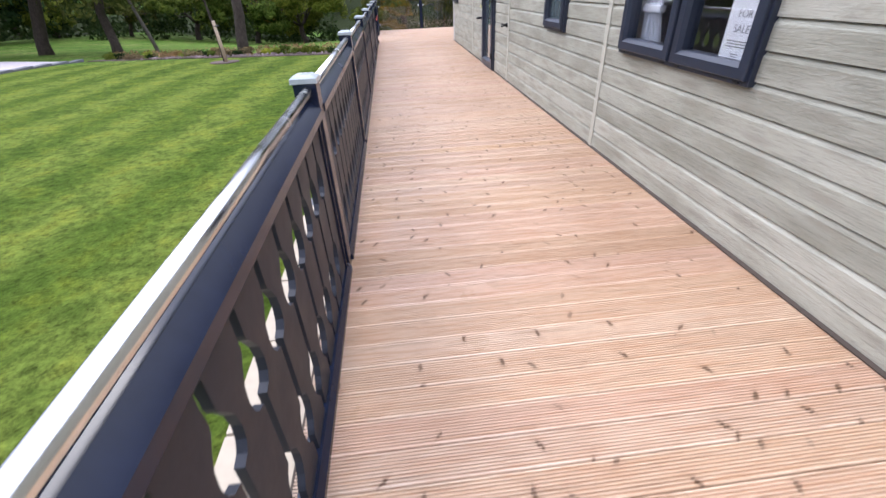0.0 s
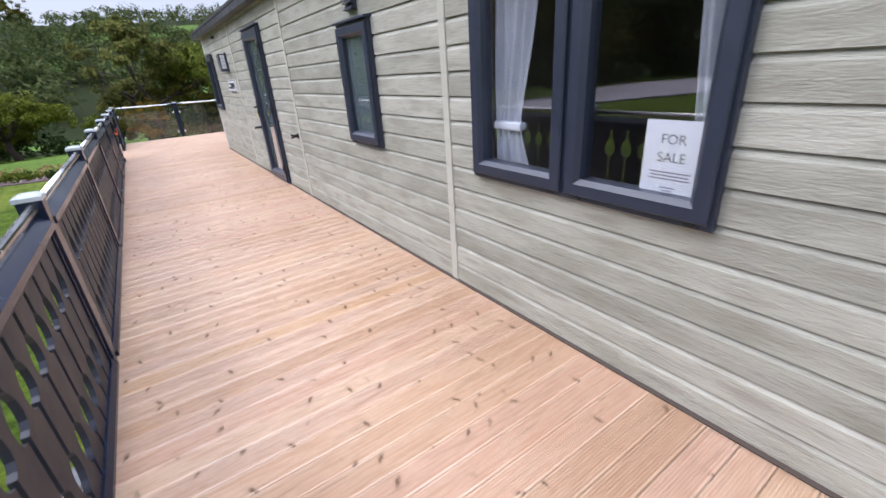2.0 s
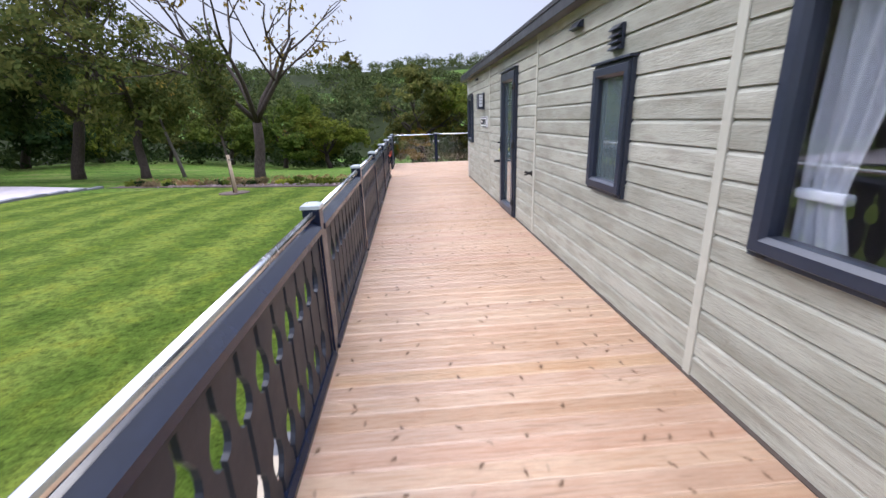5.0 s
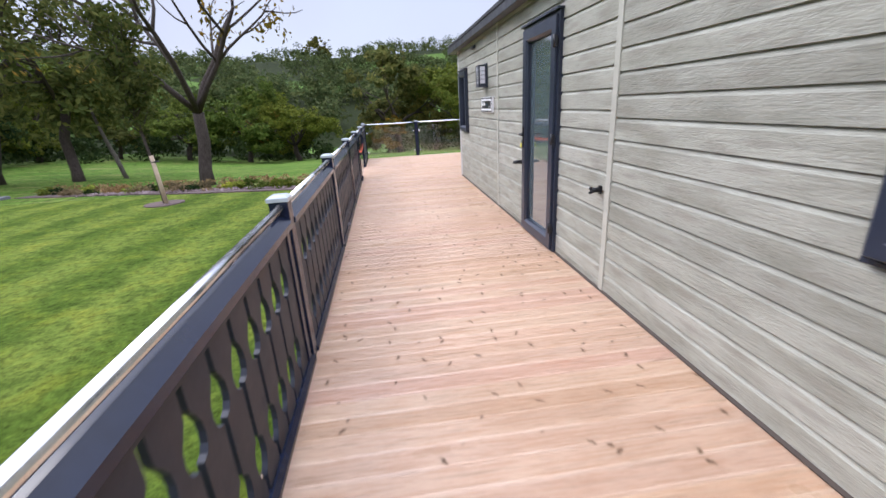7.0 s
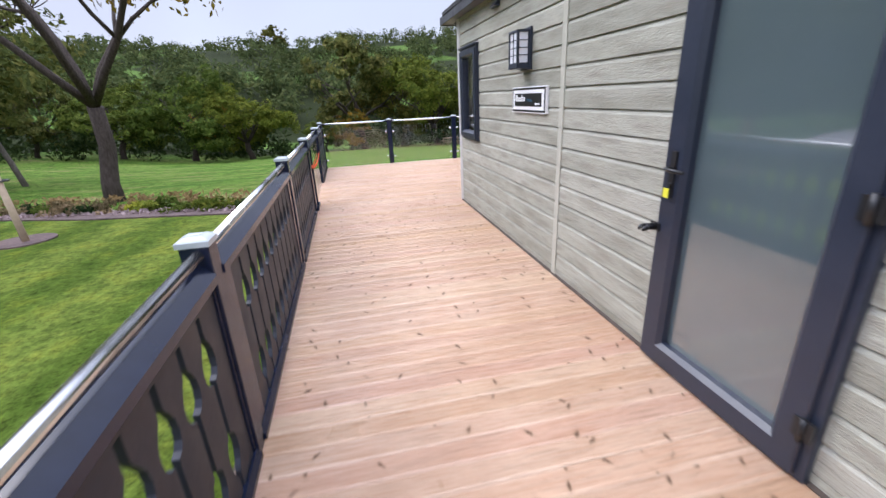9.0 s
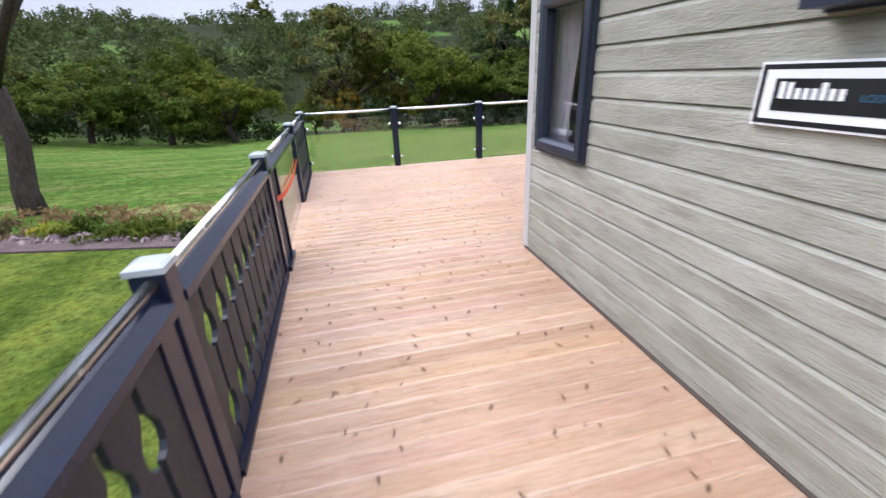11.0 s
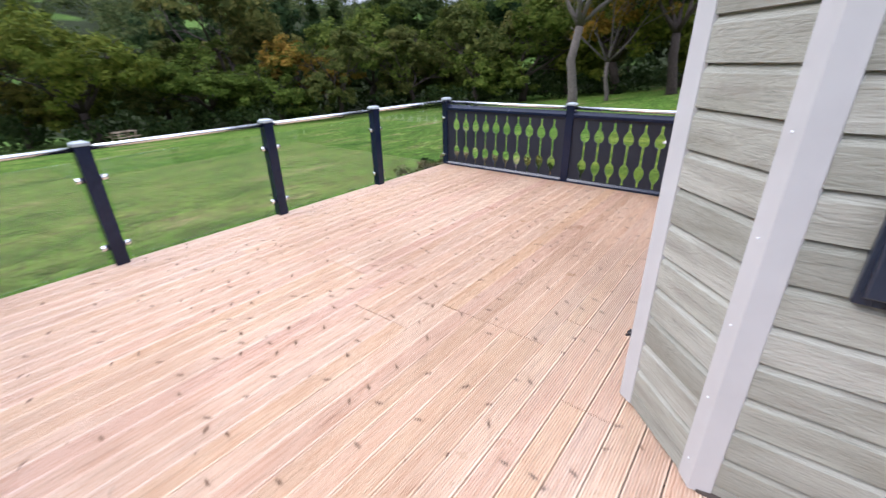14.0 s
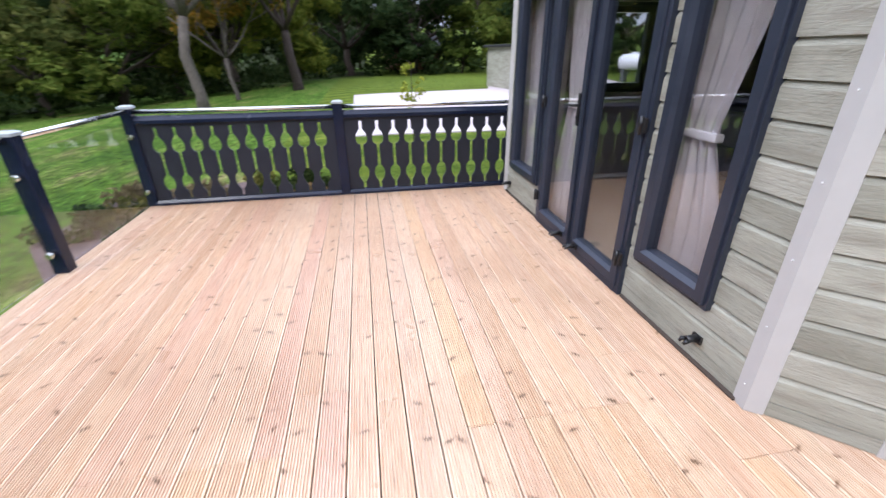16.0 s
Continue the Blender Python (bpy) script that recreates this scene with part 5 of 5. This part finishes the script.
for k in range(30):
    u = k / 29
    x = -10.8 + 10.0 * u
    y = 19.7 - 3.75 * u + bed.uniform(-0.25, 0.25) + (0.5 * math.sin(u * 3.1) * -0.35)
    kind = bed.choice(("d", "d", "g", "y", "g2"))
    mt = {"d": DRY, "g": LEAF_G, "y": LEAF_Y, "g2": LEAF_D}[kind]
    lab = {"d": "dry tan ornamental grass in the flower bed", "g": "low green perennial in the flower bed", "y": "lime-yellow perennial in the flower bed", "g2": "dark green low shrub in the flower bed"}[kind]
    clump("bed_plant", x, y, bed.uniform(0.20, 0.34), bed.uniform(0.16, 0.36), mt, 260, 0.045, k, lab)
verts, faces = [], []
rng = random.Random(6)
for k in range(150):
    u = rng.random()
    x = -11 + 10.3 * u
    y = 20.1 - 3.8 * u + rng.uniform(-0.1, 0.55)
    add_leaves(verts, faces, (x, y, ground_z(x, y) + 0.16), 0.18, 7, 0.06, rng)
tagged(new("dry_grass_strip", leaf_mesh("dry_grass_strip", verts, faces, DRY)), "strip of dry seeding grass behind the bed", "grass", kind="stuff")
CHIP = plain_material("pinkish_bark_chip", (0.24, 0.175, 0.165), 0.9, 0, 0.4, 25, 0.3)
bm = bmesh.new()
for k in range(330):
    u = rng.random()
    x = -9 + 8.3 * u
    y = 18.4 - 2.75 * u + rng.uniform(-0.15, 0.25)
    m = Matrix.Translation((x, y, ground_z(x, y) + 0.035)) @ Euler((rng.uniform(0, 3), rng.uniform(0, 3), rng.uniform(0, 3))).to_matrix().to_4x4()
    s = rng.uniform(0.02, 0.05)
    cuboid(bm, (-s, -s * 0.6, -s * 0.4), (s, s * 0.6, s * 0.4), m)
tagged(new("bark_chips", mesh("bark_chips", bm, CHIP)), "pale bark chips and stones on the bed edge", "bark chips", kind="stuff")

# bench in the field, sapling and shed beyond the terrace
bench = new("picnic_bench")
bx, by = 10.56, 50.2
bench.matrix_world = stand(bx, by, 0.3, 1, 0.0)
boxes("table_top", [((-0.8, -0.35 + k * 0.145, 0.70), (0.8, -0.22 + k * 0.145, 0.74)) for k in range(5)], STAKE, parent=bench)
for s in (-1, 1):
    boxes("seat", [((-0.8, s * 0.72 - 0.12, 0.40), (0.8, s * 0.72 + 0.12, 0.44))], STAKE, parent=bench)
    boxes("leg_frame", [((s * 0.6 - 0.03, -0.8, 0.34), (s * 0.6 + 0.03, 0.8, 0.40)), ((s * 0.6 - 0.03, -0.45, 0), (s * 0.6 + 0.03, -0.35, 0.7)), ((s * 0.6 - 0.03, 0.35, 0), (s * 0.6 + 0.03, 0.45, 0.7))], STAKE, parent=bench)
tagged(bench, "weathered timber picnic bench in the field", "bench")
sap = new("sapling")
sap.matrix_world = stand(10.2, 14.15, 0, 1, 0)
bm = bmesh.new()
tube(bm, [(0, 0, -0.1), (0.02, 0, 0.8), (0, 0.02, 1.75)], [0.018, 0.014, 0.005], 6)
verts, faces = [], []
for k in range(20):
    a, z = rng.uniform(0, 6.28), rng.uniform(0.7, 1.75)
    add_leaves(verts, faces, (0.16 * math.cos(a), 0.16 * math.sin(a), z), 0.1, 10, 0.05, rng)
part(sap, "stem", mesh("stem", bm, BARK))
part(sap, "foliage", leaf_mesh("foliage", verts, faces, LEAF_Y))
tagged(sap, "small yellow-green sapling on the lawn", "sapling")
sx, sy = polar(107.2, 27, 1.1, 15.2)
shed = new("neighbour_lodge")
shed.matrix_world = stand(sx, sy - 2.2, 0.2, 1, 0)
boxes("body", [((-1.6, -2.2, 0), (1.6, 2.2, 2.2))], SIDING, parent=shed)
boxes("roof", [((-1.8, -2.4, 2.2), (1.8, 2.4, 2.34))], ROOF, bevel=0.03, parent=shed)
tagged(shed, "grey-green clad neighbouring lodge across the road", "lodge")
hx, hy = polar(96.3, 62, 1.1, 15.2)
house = new("brick_house")
house.matrix_world = stand(hx, hy, 0.1, 1, 0)
boxes("wall", [((-3, -3.2, 0), (3, 3.2, 2.6))], POT, parent=house)
bm = bmesh.new()
extrude_profile(bm, [(-3.5, 2.6), (3.5, 2.6), (0, 4.4)], -3.4, 3.4, lambda u, v, w: (u, w, v))
part(house, "roof", mesh("roof", bm, ROOF))
for wy in (-2.0, 0.8):
    boxes("window", [((-3.04, wy, 0.9), (-3.01, wy + 1.2, 1.9))], WHITE, parent=house)
tagged(house, "small brick house half hidden by trees", "house")
# white gas tank on legs across the road, seen through the lodge
tank = new("gas_tank")
tank.matrix_world = stand(31.5, -4.6, 0.5, 1, 0.0)
bm = bmesh.new()
prof = [(-1.10, 0.02), (-1.08, 0.20), (-1.0, 0.38), (-0.86, 0.50), (-0.72, 0.54), (0.72, 0.54), (0.86, 0.50), (1.0, 0.38), (1.08, 0.20), (1.10, 0.02)]
tube(bm, [(x, 0, 1.35) for x, r in prof], [r for x, r in prof], 20)
part(tank, "vessel", mesh("vessel", bm, WHITE))
boxes("leg", [((x - 0.08, -0.35, 0), (x + 0.08, 0.35, 0.95)) for x in (-0.6, 0.6)], STONE, parent=tank)
boxes("valve_cover", [((-0.16, -0.16, 1.86), (0.16, 0.16, 2.02))], WHITE, bevel=0.02, parent=tank)
tagged(tank, "white domed gas tank standing on grey piers", "gas tank")
# dark shrubs beyond the glass at the corner of the terrace
tagged(draped("soil_bed", [(6.0, 15.5), (7.6, 15.6), (8.6, 17.0), (8.4, 19.3), (6.6, 19.4), (5.0, 18.2), (5.2, 17.6), (6.0, 17.6)], 0.02, MULCH, 0.5), "bare soil bed round the terrace corner", "soil bed", kind="structure")
for k, (x, y, r) in enumerate([(6.5, 18.0, 0.38), (7.1, 18.2, 0.48), (7.7, 18.5, 0.42), (6.8, 18.8, 0.40), (6.7, 17.2, 0.36), (7.3, 17.5, 0.42), (7.0, 16.5, 0.36), (7.7, 16.9, 0.40), (6.6, 16.0, 0.30), (7.4, 16.1, 0.32)]):
    clump("low_shrub", x, y, r, 0.42, (LEAF_D, LEAF_O, DRY)[k % 3], 700, 0.05, 300 + k, ("low dark shrub", "low olive shrub", "dry tan perennial")[k % 3] + " at the terrace corner", "shrub")

# ---- cladding planks ----
for wall, x, length, z, hgt in QUEUE:
    part(wall, "plank", plank(length, hgt), Matrix.Translation((x, 0.018, z)))

# ---- deck boards ----
BOARDS = {}


def board(length):
    key = round(length, 3)
    if key not in BOARDS:
        bm = bmesh.new()
        w, n = 0.0595, 9
        prof = [(-w, -0.028), (w, -0.028), (w, -0.003), (w - 0.003, 0.0)]
        step = (2 * w - 0.012) / n
        for k in range(n):
            c = w - 0.006 - (k + 0.5) * step
            prof += [(c + 0.0046, 0.0), (c + 0.0024, -0.010), (c - 0.0024, -0.010), (c - 0.0046, 0.0)]
        prof += [(-w + 0.003, 0.0), (-w, -0.003)]
        extrude_profile(bm, prof, 0, key, lambda u, v, w2: (w2, u, v))
        BOARDS[key] = mesh("deck_board", bm, DECK)
    return BOARDS[key]


rng = random.Random(12)
y = -2.34
row = 0
while y < 17.45:
    if y < 13.20:
        pieces = [(-0.36, 1.815)]
    elif y < FY + 0.03:
        pieces = [(-0.36, 1.86 + max(0.0, y - 13.20))]
    else:
        j = (2.30, 2.30, 2.30, 1.95, 1.95, 2.62)[(row // 2) % 6]
        pieces = [(-0.36, j - 0.002), (j + 0.002, 5.86)]
    for a, b in pieces:
        part(deck, "deck_board", board(b - a), Matrix.Translation((a, y, rng.uniform(-0.0012, 0.0012))))
    y += 0.125
    row += 1
for k, (a, b) in enumerate([(5.50, 5.86)] * 2):
    part(deck, "deck_board", board(b - a), Matrix.Translation((a, 13.42 + 0.125 * k, 0)))
